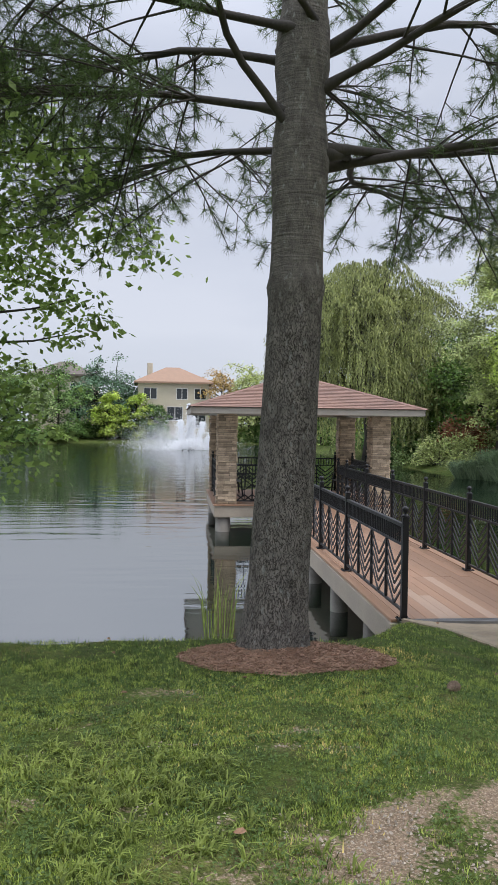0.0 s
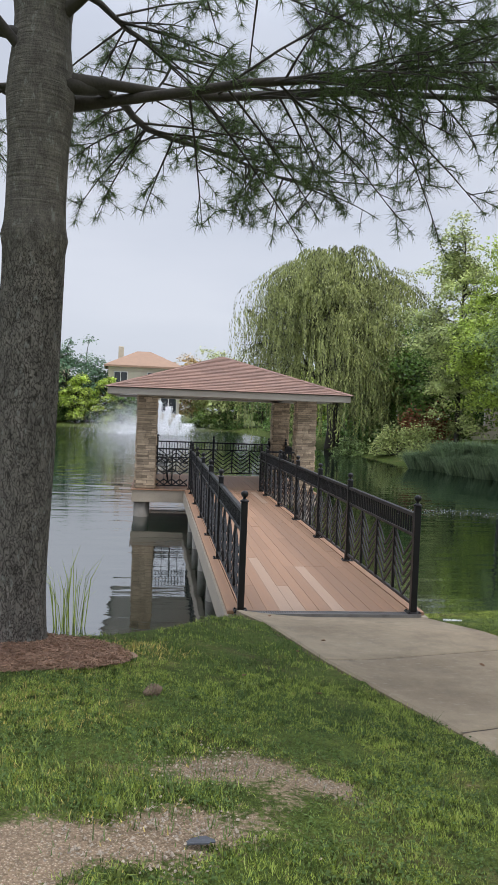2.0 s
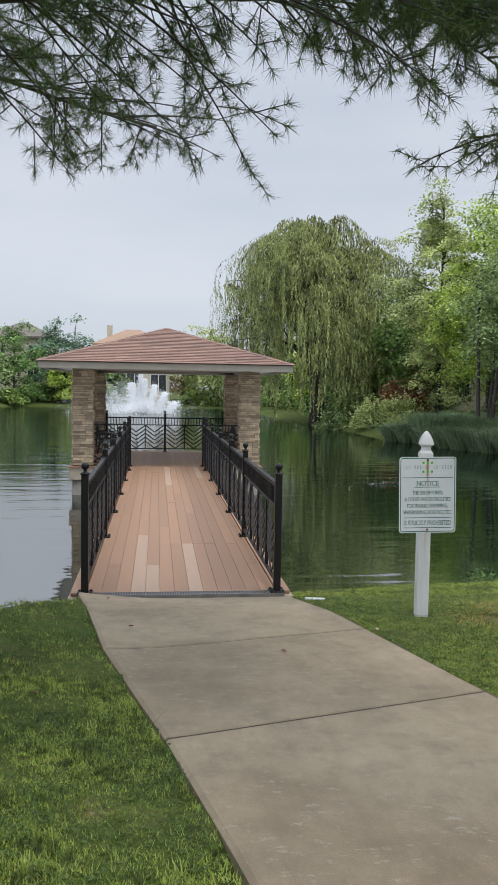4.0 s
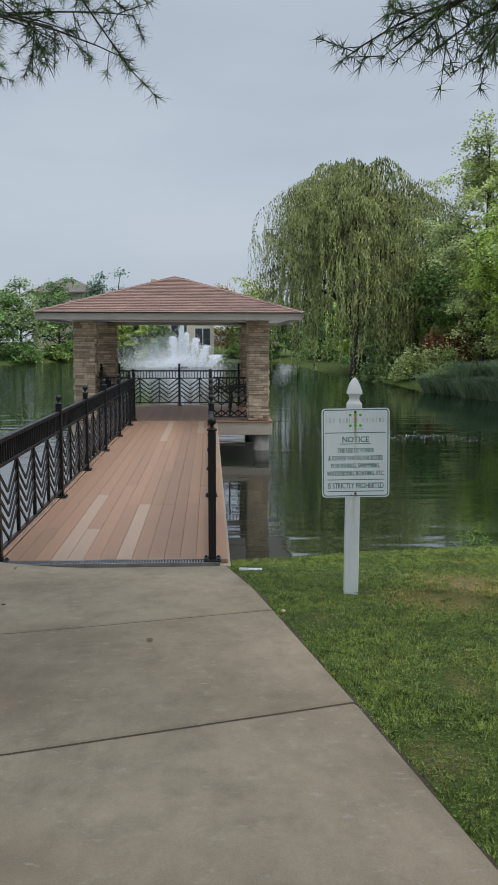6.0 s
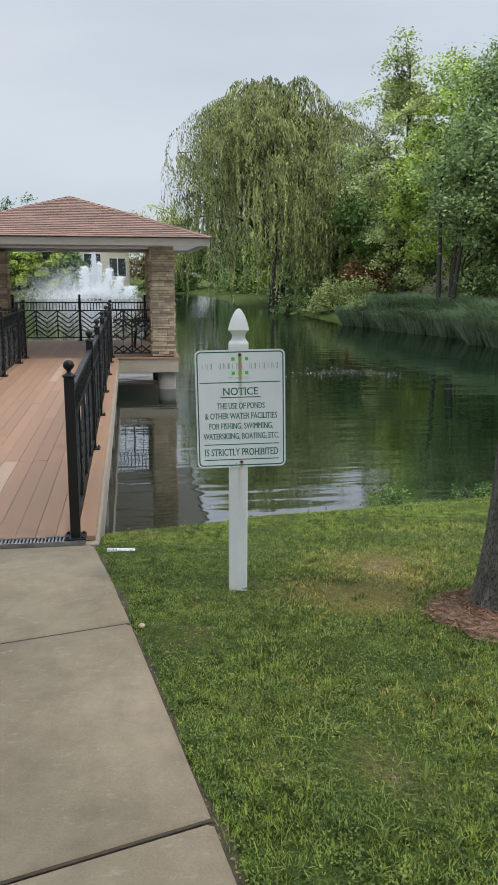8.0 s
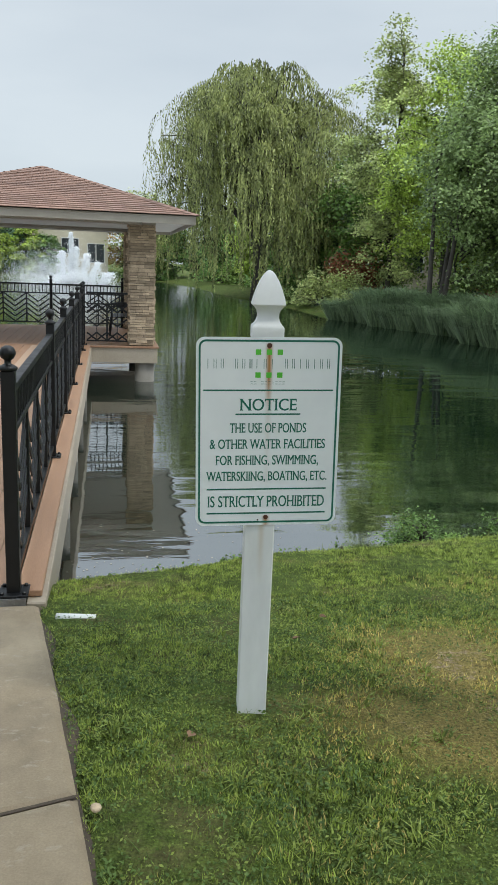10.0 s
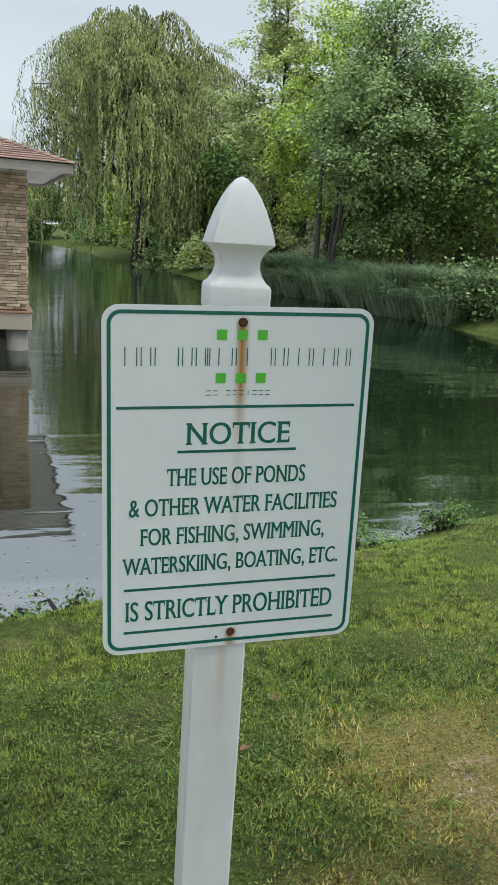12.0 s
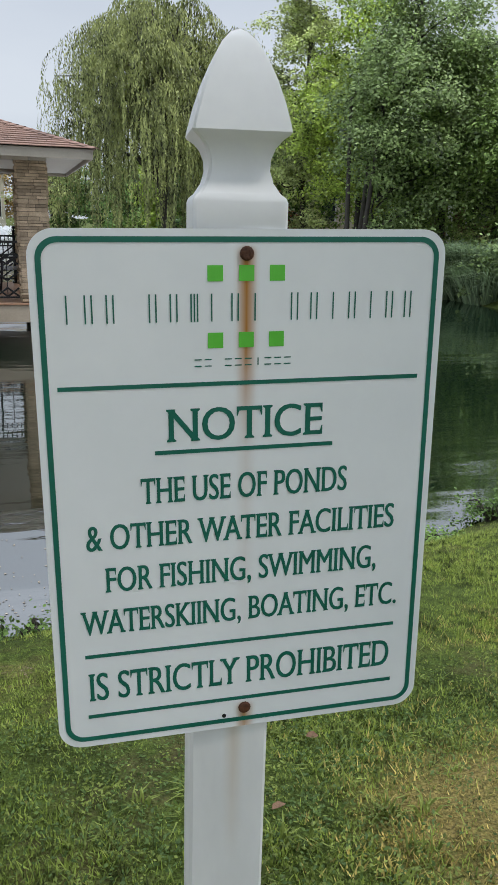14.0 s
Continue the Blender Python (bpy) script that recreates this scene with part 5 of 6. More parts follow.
g1 = np.random.default_rng(5)
reed_meshes = []
for i in range(4):
    me = fast_mesh("blades", blades(1150, g1, 0.6, 1.4, 1.15, 0.019), 4)
    me.materials.append(M_REED)
    reed_meshes.append(me)
k = 0
for y in np.arange(29.5, 45.0, 0.95):
    for row in (0.3, 1.3):
        d0 = 14.0
        xs = np.linspace(14, 26, 240)
        x = xs[np.argmin(np.abs(pond(xs, np.full_like(xs, y)) + row))] + g1.normal() * 0.2
        if y > 46 and row > 1:
            continue
        t = thing("ornamental_grass", "tall clump of blue-green arching grass on the bank", "ornamental grass", pose(*on(float(x), float(y), 0.03), 0, 0, float(g1.uniform(0, 360))) @ Matrix.Scale(float(g1.uniform(0.85, 1.25)), 4), "bank grasses")
        part("blades", reed_meshes[k % 4], None, t, kind="stuff")
        k += 1

shrub("shrub", "rounded yellow-green shrub on the bank lawn", on(18.8, 52.8), 1.6, 2.5, 3200, 0.2, M_LIME, 201, "bank shrubs")
shrub("shrub", "rounded yellow-green shrub on the bank lawn", on(20.3, 52.2), 1.5, 2.4, 2800, 0.2, M_LIME, 202, "bank shrubs")
shrub("shrub", "low grey-green shrub below the willow", on(17.0, 57.5), 1.3, 1.6, 2400, 0.2, M_SILVER, 203, "bank shrubs")
shrub("shrub", "russet-leaved shrub behind the bank grasses", on(21.3, 54.0), 1.9, 3.6, 3200, 0.22, M_RUST, 204, "bank shrubs")
shrub("shrub", "dark green shrub behind the bank grasses", on(21.0, 62.0), 2.4, 3.2, 3000, 0.24, M_FAR, 205, "bank shrubs")
shrub("shrub", "green shrub on the bank", on(24.5, 46.0), 2.0, 2.4, 2600, 0.2, M_MAPLE, 206, "bank shrubs")
shrub("shrub", "yellowing shrub by the houses", on(26.2, 40.0), 1.0, 1.6, 1600, 0.16, M_LIME, 207, "bank shrubs")
shrub("shrub", "russet shrub by the houses", on(25.0, 43.0), 1.2, 1.8, 1600, 0.16, M_RUST, 208, "bank shrubs")
shrub("shrub", "leafy pale green shrub at the water edge", on(21.3, 29.5), 1.5, 1.9, 3600, 0.17, M_SILVER, 209, "bank shrubs")
shrub("shrub", "leafy pale green shrub at the water edge", on(22.6, 27.8), 1.6, 1.9, 3600, 0.17, M_SILVER, 210, "bank shrubs")
shrub("shrub", "dark green shrub on the bank", on(26.5, 31.0), 2.4, 2.8, 3000, 0.2, M_MAPLE, 211, "bank shrubs")
for i, (x, y, r, h) in enumerate([(24.5, 66, 2.6, 3.4), (22.5, 72, 2.4, 3.2), (21.5, 80, 2.4, 3.0), (20.5, 91, 2.6, 3.4), (19.5, 101, 2.8, 3.6), (13.5, 116, 2.6, 3.0), (9.5, 116.5, 2.2, 2.8), (-12, 115, 2.4, 2.8), (-6.5, 116, 2.6, 3.2), (-1.0, 117, 2.2, 2.8), (-17, 100, 2.4, 2.6), (-22.5, 97, 2.4, 2.4), (-28, 96, 2.4, 2.6), (-3.5, 116.5, 2.4, 3.0), (-9.5, 116.5, 2.2, 2.8), (-14.5, 109, 2.2, 2.2)]):
    shrub("shrub", "green waterside shrub on the far shore", on(x, y), r, h, 1500, 0.4, M_FAR if i % 3 else M_MAPLE, 240 + i, "far shore shrubs")

# small plants along the near edge
shrub("shore_weed", "low leafy bright green weed at the pond edge", on(9.15, 12.75), 0.42, 0.36, 2600, 0.032, M_LEAF, 301, "edge weeds", 14)
shrub("shore_weed", "low leafy bright green weed at the pond edge", on(10.1, 13.05), 0.3, 0.25, 1200, 0.032, M_LEAF, 302, "edge weeds", 12)
for i, (x, y) in enumerate([(6.12, 11.75), (6.3, 11.85), (6.2, 11.95), (6.42, 11.95), (6.55, 12.05), (6.85, 12.1), (7.3, 12.25), (7.8, 12.4), (3.4, 9.95), (2.9, 9.45), (3.65, 10.2), (8.3, 12.55)]):
    shrub("shore_weed", "small straggling green weed at the pond edge", on(x, y), 0.2, 0.2, 420, 0.032, M_LEAF, 310 + i, "edge weeds", 9)
iris = thing("water_iris", "tuft of upright green blades at the pond edge", "water plant", pose(1.98, 12.4, WATER - 0.15))
part("blade_tuft", fast_mesh("blade_tuft", blades(34, g1, 0.2, 1.15, 0.3, 0.007), 4), M_CRAB, iris, kind="stuff")

# ---- fountain ----
M_SPRAY, nn, ll, bb = material("white_water_spray", 0.3, 0.0, 0.5)
bb.inputs["Base Color"].default_value = (0.97, 0.98, 0.99, 1)
tr = nn.new("ShaderNodeBsdfTranslucent")
tr.inputs["Color"].default_value = (0.97, 0.98, 0.99, 1)
mx = nn.new("ShaderNodeMixShader")
mx.inputs[0].default_value = 0.5
ll.new(bb.outputs[0], mx.inputs[1])
ll.new(tr.outputs[0], mx.inputs[2])
ll.new(mx.outputs[0], nn["Material Output"].inputs["Surface"])


def droplets(P, size, g):
    n = len(P)
    a, b = unit(n, g), unit(n, g)
    L = (size * g.uniform(0.5, 1.5, n))[:, None]
    return fast_mesh("spray", np.stack([P, P + a * L, P + b * L], 1).reshape(-1, 3), 3)


g2 = np.random.default_rng(9)
fount = thing("fountain", "tall white fountain jets with drifting mist on the pond", "fountain", pose(2.9, 86.0, WATER))
b = MB()
b.lathe([(0.7, -0.15), (0.75, 0.02), (0.6, 0.12), (0.1, 0.16)], 16)
part("float", b.mesh("float", True), M_BLACK, fount, "dark floating nozzle ring")


def jet(n, top, r0, r1, x0=0.0, lean=0.0):
    u = g2.uniform(0, 1, n) ** 0.8
    z = top * u
    r = (r0 + (r1 - r0) * (1 - u)) * g2.normal(size=n)
    a = g2.uniform(0, 2 * math.pi, n)
    return np.stack([x0 + lean * u + r * np.cos(a), r * np.sin(a), z], 1)


P = [jet(3800, 4.9, 0.06, 0.22), jet(1600, 3.6, 0.12, 0.4, 0.3, 0.2), jet(1500, 3.0, 0.2, 0.4, 1.0, 0.5), jet(1300, 2.2, 0.25, 0.4, 1.9, 0.6), jet(1200, 1.3, 0.3, 0.5, 2.8, 0.8), jet(1800, 3.2, 0.2, 0.6, -0.6, -0.3)]
for i in range(14):
    a = 2 * math.pi * i / 14
    n = 150
    t = g2.uniform(0, 1, n)
    R, Hh = 2.2 + g2.normal() * 0.3, 0.75 + g2.normal() * 0.15
    P.append(np.stack([R * t * math.cos(a), R * t * math.sin(a), np.maximum(0, 4 * Hh * t * (1 - t * 0.95))], 1) + g2.normal(size=(n, 3)) * 0.16)
part("jet_spray", droplets(np.concatenate(P + [q + g2.normal(size=q.shape) * 0.07 for q in P]), 0.1, g2), M_SPRAY, fount, "white spray of the jets", kind="stuff")
n = 24000
M_ = np.stack([g2.normal(size=n) * 2.2 - 2.0, g2.normal(size=n) * 1.3, np.abs(g2.normal(size=n)) * 1.5], 1)
n = 7000
M2_ = np.stack([g2.normal(size=n) * 3.0 - 0.3, g2.normal(size=n) * 2.2, np.abs(g2.normal(size=n)) * 0.6], 1)
part("mist", droplets(np.concatenate([M_, M2_]), 0.046, g2), M_SPRAY, fount, "fine drifting mist", kind="stuff")
# white flecks stand in for the sky's reflection on the bubbler's ripples
bub = thing("bubbler", "low bubbling patch with white flecks for its sky-bright ripples", "bubbler", pose(11.8, 25.6, WATER))
n = 260
u = g2.normal(size=(n, 2)) * np.array([1.0, 0.45])
u[:, 1] -= 0.5 * np.abs(u[:, 0])
part("ripple_flecks", droplets(np.stack([u[:, 0], u[:, 1], np.abs(g2.normal(size=n)) * 0.04 * np.exp(-u[:, 0] ** 2)], 1), 0.02, g2), M_SPRAY, bub, kind="stuff")

# ---- houses ----
M_STUCCO = simple("cream_stucco", (0.5, 0.44, 0.33), (0.6, 0.54, 0.42), 0.85, 1, 20, 0.1)
M_TILE = simple("tan_roof", (0.3, 0.19, 0.125), (0.4, 0.26, 0.18), 0.85, 2, 20, 0.3)
M_DARKROOF = simple("grey_brown_roof", (0.12, 0.1, 0.085), (0.2, 0.17, 0.14), 0.85, 2, 20, 0.3)
M_BRICK = simple("red_brown_brick", (0.14, 0.075, 0.05), (0.23, 0.13, 0.09), 0.85, 3, 30, 0.3)
M_GLASS, nn, ll, bb = material("dark_window_glass", 0.06, 0.0, 0.6)
bb.inputs["Base Color"].default_value = (0.03, 0.035, 0.04, 1)
M_WHITE = simple("white_trim", (0.62, 0.61, 0.58), (0.72, 0.71, 0.68), 0.6, 2, 30, 0.05)


def house(base, rz, w, d, h, rise, wall, roof_m, label, wins, chimney=None, posts=()):
    t = thing("house", label, "house", pose(*base, 0, 0, rz), "far houses")
    b = MB()
    b.box(-w / 2, w / 2, -d / 2, d / 2, -0.5, h, 0.02)
    wl_ = part("wall", b, wall, t)
    o = 0.6
    b = MB()
    rl = max(0.0, (w - d) / 2) + 0.3
    b.add([(-w / 2 - o, -d / 2 - o, h), (w / 2 + o, -d / 2 - o, h), (w / 2 + o, d / 2 + o, h), (-w / 2 - o, d / 2 + o, h), (-rl, 0, h + rise), (rl, 0, h + rise),
           (-w / 2 - o, -d / 2 - o, h - 0.25), (w / 2 + o, -d / 2 - o, h - 0.25), (w / 2 + o, d / 2 + o, h - 0.25), (-w / 2 - o, d / 2 + o, h - 0.25)],
          [(0, 1, 5, 4), (1, 2, 5), (2, 3, 4, 5), (3, 0, 4), (6, 7, 1, 0), (7, 8, 2, 1), (8, 9, 3, 2), (9, 6, 0, 3), (9, 8, 7, 6)])
    rf = part("roof", b, roof_m, t)
    if chimney:
        b = MB()
        b.box(chimney[0] - 0.4, chimney[0] + 0.4, -0.4, 0.4, h, h + rise + 0.6, 0.04)
        part("chimney", b, wall, rf)
    for x, z, ww, hh in wins:
        b = MB()
        f, y0 = 0.09, -d / 2
        b.box(x - ww / 2 - f, x + ww / 2 + f, y0 - 0.06, y0 + 0.02, z - f, z)
        b.box(x - ww / 2 - f, x + ww / 2 + f, y0 - 0.06, y0 + 0.02, z + hh, z + hh + f)
        for xx in (x - ww / 2 - f, x + ww / 2, x - f / 2):
            b.box(xx, xx + f, y0 - 0.06, y0 + 0.02, z + 0.001, z + hh - 0.001)
        win = part("window", b, M_WHITE, t)
        b = MB()
        b.box(x - ww / 2, x + ww / 2, y0 - 0.03, y0 + 0.01, z, z + hh)
        part("pane", b, M_GLASS, win)
    for x in posts:
        b = MB()
        b.box(x - 0.14, x + 0.14, -d / 2 - 1.4, -d / 2 - 1.12, -0.3, 2.8, 0.02)
        part("porch_post", b, M_WHITE, t)
    if posts:
        b = MB()
        b.box(min(posts) - 0.3, max(posts) + 0.3, -d / 2 - 1.6, -d / 2 - 0.01, 2.8, 3.05, 0.02)
        part("porch_roof", b, M_WHITE, t)
    return t


house(on(1.0, 122.0), 3, 10.4, 9.0, 7.9, 2.4, M_STUCCO, M_TILE, "cream two-storey house with a tan hip roof", [(-3.4, 5.4, 1.8, 1.5), (1.2, 5.4, 1.5, 1.5), (3.9, 5.4, 1.6, 1.5), (0.2, 2.3, 2.2, 1.9), (3.6, 1.2, 2.2, 2.4), (-3.4, 1.6, 2.0, 2.0)], (-3.4,))
house(on(-15.5, 126.0), -5, 9.0, 8.0, 8.4, 2.2, M_STUCCO, M_DARKROOF, "grey-roofed house half hidden by trees", [(-2.4, 5.6, 1.4, 1.5), (2.4, 5.6, 1.4, 1.5), (2.4, 1.8, 1.6, 1.8), (-2.4, 1.8, 1.6, 1.8)])
house(on(36.5, 52.0), -35, 15.0, 9.0, 5.6, 2.6, M_BRICK, M_DARKROOF, "brick house with white porch posts behind trees", [(-5, 0.9, 1.6, 1.7), (-1.6, 0.9, 1.6, 1.7), (2, 0.9, 1.6, 1.7), (5.4, 0.9, 1.6, 1.7)], None, (-6.4, -3.2, 0.0, 3.2, 6.4))
house(on(35.0, 66.0), -35, 13.0, 9.0, 5.8, 2.6, M_STUCCO, M_DARKROOF, "pale house glimpsed behind the bank trees", [(-4, 0.9, 1.6, 1.7), (0, 0.9, 1.6, 1.7), (4, 0.9, 1.6, 1.7)])

# ---- mulch rings ----
M_MULCH = simple("red_brown_mulch", (0.21, 0.118, 0.074), (0.4, 0.255, 0.17), 0.95, 9, 70, 0.6, per_island=0.6)


def mulch(cx, cy, rx, ry, n, seed):
    g = np.random.default_rng(seed)
    t = thing("mulch_bed", "ring of shredded red-brown mulch round a pine trunk", "mulch bed", pose(0, 0, 0), "mulch rings")
    b = MB()
    N = 40
    vs, fs = [], []
    for k in range(5):
        q = 1 - k / 5
        for i in range(N):
            a = 2 * math.pi * i / N
            wob = 1 + 0.09 * math.sin(3 * a + seed) + 0.06 * math.sin(7 * a)
            x, y = cx + rx * q * wob * math.cos(a), cy + ry * q * wob * math.sin(a)
            vs.append((x, y, gz(x, y) + 0.012 + 0.045 * (1 - q)))
    fs = [(k * N + i, k * N + (i + 1) % N, (k + 1) * N + (i + 1) % N, (k + 1) * N + i) for k in range(4) for i in range(N)]
    fs.append(tuple(4 * N + i for i in range(N)))
    b.add(vs, fs)
    part("mulch_mound", b.mesh("mulch_mound", True), M_MULCH, t)
    a, q = g.uniform(0, 2 * math.pi, n), np.sqrt(g.uniform(0, 1, n)) * 1.06
    x, y = cx + rx * q * np.cos(a), cy + ry * q * np.sin(a)
    z = ground_z(x, y) + 0.02 + 0.045 * (1 - np.minimum(1, q)) + g.uniform(0, 0.015, n)
    P = np.stack([x, y, z], 1)
    d = unit(n, g)
    d[:, 2] *= 0.3
    s = np.cross(d, unit(n, g))
    s /= np.linalg.norm(s, axis=1, keepdims=True)
    L, W = g.uniform(0.015, 0.055, n)[:, None], g.uniform(0.0012, 0.0035, n)[:, None]
    v = np.stack([P - d * L / 2 - s * W, P - d * L / 2 + s * W, P + d * L / 2 + s * W, P + d * L / 2 - s * W], 1)
    part("shredded_mulch", fast_mesh("shredded_mulch", v.reshape(-1, 3), 4), M_MULCH, t, kind="stuff")


mulch(2.16, 7.15, 0.7, 0.5, 13000, 1)
mulch(8.3, 8.3, 0.62, 0.42, 9000, 2)

# ---- lawn blades ----
def lawn_blades(n, seed, x0, x1, y0, y1, h, w, patch=None, keep=0.97):
    g = np.random.default_rng(seed)
    nt = n // 14
    cx_, cy_, ct = g.uniform(x0, x1, nt), g.uniform(y0, y1, nt), g.uniform(0.65, 1.5, nt)
    own = g.integers(0, nt, n)
    loose = g.uniform(0, 1, n) < 0.35
    x = np.where(loose, g.uniform(x0, x1, n), cx_[own] + g.normal(size=n) * 0.016)
    y = np.where(loose, g.uniform(y0, y1, n), cy_[own] + g.normal(size=n) * 0.016)
    tall = np.where(loose, 0.75, ct[own])
    lo, hi = walk_span(y)
    worn = worn_at(x, y)
    pat = np.sin(x * 2.3 + 1.3 * np.sin(y * 1.7)) * np.sin(y * 2.9 + np.sin(x * 1.9)) + 0.5 * np.sin(x * 7.1 + y * 3) * np.sin(y * 8.3 - x * 2)
    ok = ((x < lo - 0.015) | (x > hi + 0.006) | (y > 10.34)) & (pond(x, y) < -0.12) & ~((np.abs(x - BX) < 1.12) & (y > 10.3))
    ok &= g.uniform(0, 1, n) > worn * (1.5 if patch is None else 0.6) + 0.22 * np.maximum(0, -pat)
    for cx, cy, rx, ry in ((2.16, 7.15, 0.68, 0.48), (8.3, 8.3, 0.6, 0.4)):
        ok &= ((x - cx) / rx) ** 2 + ((y - cy) / ry) ** 2 > g.uniform(0.8, 1.1, n)
    ok &= (x - SIGN[0]) ** 2 + (y - SIGN[1]) ** 2 > 0.006
    if patch is None:
        ok &= DRY(x, y) * 0.62 < g.uniform(0, 1, n)
    else:
        ok &= patch(x, y) > g.uniform(0, 1, n)
    x, y, pat, tall = x[ok], y[ok], pat[ok], tall[ok]
    n = len(x)
    z = ground_z(x, y) - 0.005
    a, ln = g.uniform(0, 2 * math.pi, n), g.uniform(0.2, 1.1, n)
    H = h * g.uniform(0.5, 1.25, n) * (1 + 0.2 * pat) * tall
    d = np.stack([np.cos(a) * ln * H, np.sin(a) * ln * H, H], 1)
    s = np.stack([-np.sin(a), np.cos(a), np.zeros(n)], 1) * w
    p = np.stack([x, y, z], 1)
    v = np.stack([p - s, p + s, p + d], 1)
    return v.reshape(-1, 3)


M_STRAW = leaf_material("dry_straw_blades", (0.28, 0.215, 0.07), (0.5, 0.41, 0.14), 0.3, gain=1.5, low=0.5, patch=11.0, swing=1.8)
M_CLOVER = leaf_material("dark_lawn_blades", (0.035, 0.07, 0.018), (0.085, 0.13, 0.034), 0.3, gain=1.5, low=0.6)


lawn_t = thing("lawn_grass", "short mown green grass with yellow and coarse patches", "grass", kind="stuff")
near_blades = [lawn_blades(250000, 41, -1.8, 10.8, 3.9, 13.3, 0.025, 0.0024), lawn_blades(360000, 45, 6.0, 9.6, 4.6, 12.7, 0.019, 0.0025), lawn_blades(260000, 46, 0.4, 5.2, 4.0, 7.2, 0.02, 0.0025)]
part("blades", fast_mesh("blades", np.concatenate(near_blades), 3), M_GRASS, lawn_t, kind="stuff")
part("dark_blades", fast_mesh("dark_blades", lawn_blades(330000, 42, -1.8, 9.0, 3.9, 10.4, 0.036, 0.0024, bumps_at([(2.9, 5.3, 0.6, 1), (1.87, 4.85, 0.2, 1), (2.15, 5.0, 0.22, 1), (2.45, 5.05, 0.3, 1), (1.68, 4.75, 0.14, 1), (3.7, 6.5, 0.9, 0.85), (6.6, 8.3, 0.3, 0.5), (1.2, 6.9, 1.0, 0.8), (4.0, 8.6, 0.6, 0.7), (3.4, 7.6, 0.7, 0.7), (0.0, 7.2, 0.8, 0.7)])), 3), M_CLOVER, lawn_t, kind="stuff")
part("coarse_blades", fast_mesh("coarse_blades", lawn_blades(52000, 43, -2.6, 11.2, 3.4, 12.9, 0.046, 0.0036, bumps_at([(1.2, 4.6, 0.35, 1), (0.9, 4.95, 0.4, 1), (1.4, 5.0, 0.22, 1), (1.0, 5.3, 0.35, 0.9), (1.42, 4.42, 0.25, 1), (2.4, 5.75, 0.22, 0.6), (3.3, 6.2, 0.35, 0.7), (4.2, 4.9, 0.35, 0.8), (7.5, 6.6, 0.5, 0.5), (7.32, 9.42, 0.16, 1), (7.5, 9.02, 0.14, 1), (7.62, 9.55, 0.12, 1), (7.2, 7.2, 0.3, 0.5), (0.2, 5.0, 0.5, 0.9), (7.9, 11.0, 1.2, 0.5), (9.6, 11.6, 1.0, 0.5)])), 3), M_CRAB, lawn_t, kind="stuff")
part("dry_blades", fast_mesh("dry_blades", lawn_blades(650000, 44, -0.6, 9.2, 3.6, 10.8, 0.018, 0.0034, bumps_at([(7.5, 9.5, 0.28, 1.0), (7.7, 9.15, 0.42, 1.0), (7.2, 8.9, 0.3, 0.95), (7.45, 8.7, 0.38, 0.95), (7.9, 9.5, 0.45, 0.8), (7.0, 8.0, 0.3, 0.3), (6.9, 7.5, 0.14, 0.6), (7.23, 7.47, 0.22, 0.6), (7.52, 7.5, 0.22, 0.6), (6.78, 7.3, 0.12, 0.5), (1.3, 6.03, 0.12, 0.8), (2.3, 6.4, 0.5, 0.3), (3.0, 7.55, 0.2, 0.8), (2.2, 5.7, 0.8, 0.35), (5.5, 3.0, 0.2, 0.2), (8.7, 10.2, 0.6, 0.5)])), 3), M_STRAW, lawn_t, kind="stuff")



def lawn_leaves(n, seed, x0, x1, y0, y1, size):
    """Small flat leaves of clover and crabgrass in patches between the blades."""
    g = np.random.default_rng(seed)
    nt = n // 40
    tx, ty = g.uniform(x0, x1, nt), g.uniform(y0, y1, nt)
    own = g.integers(0, nt, n)
    x, y = tx[own] + g.normal(size=n) * 0.05, ty[own] + g.normal(size=n) * 0.05
    lo, hi = walk_span(y)
    ok = ((x < lo - 0.01) | (x > hi + 0.01)) & (pond(x, y) < -0.15) & (y < 10.3) & (worn_at(x, y) < 0.35) & (DRY(x, y) * 0.8 < g.uniform(0, 1, n))
    for cx, cy, rx, ry in ((2.16, 7.15, 0.7, 0.5), (8.3, 8.3, 0.62, 0.42)):
        ok &= ((x - cx) / rx) ** 2 + ((y - cy) / ry) ** 2 > 1.0
    x, y = x[ok], y[ok]
    P = np.stack([x, y, ground_z(x, y) + g.uniform(0.006, 0.026, len(x))], 1)
    return leaf_quads("leaves", P, size, g, 0.0, 0.5)


def coarse_tufts(n, seed, x0, x1, y0, y1, length, width, spots=None):
    """Rosettes of broad arching blades that stand out of the mown lawn."""
    g = np.random.default_rng(seed)
    x, y = g.uniform(x0, x1, n), g.uniform(y0, y1, n)
    lo, hi = walk_span(y)
    ok = ((x < lo - 0.06) | (x > hi + 0.06)) & (pond(x, y) < -0.4) & (worn_at(x, y) < 0.6)
    for cx, cy, rx, ry in ((2.16, 7.15, 0.75, 0.55), (8.3, 8.3, 0.66, 0.46)):
        ok &= ((x - cx) / rx) ** 2 + ((y - cy) / ry) ** 2 > 1.0
    ok &= (x - SIGN[0]) ** 2 + (y - SIGN[1]) ** 2 > 0.02
    if spots is not None:
        ok &= spots(x, y) > g.uniform(0, 1, n)
    out = []
    for px, py in zip(x[ok], y[ok]):
        k = g.uniform(0.6, 1.3)
        v = blades(int(g.integers(9, 18)), g, 0.02 * k, length * k * 0.7, 1.5, width * k)
        out.append(v + np.array([px, py, gz(px, py) - 0.002]))
    return np.concatenate(out)


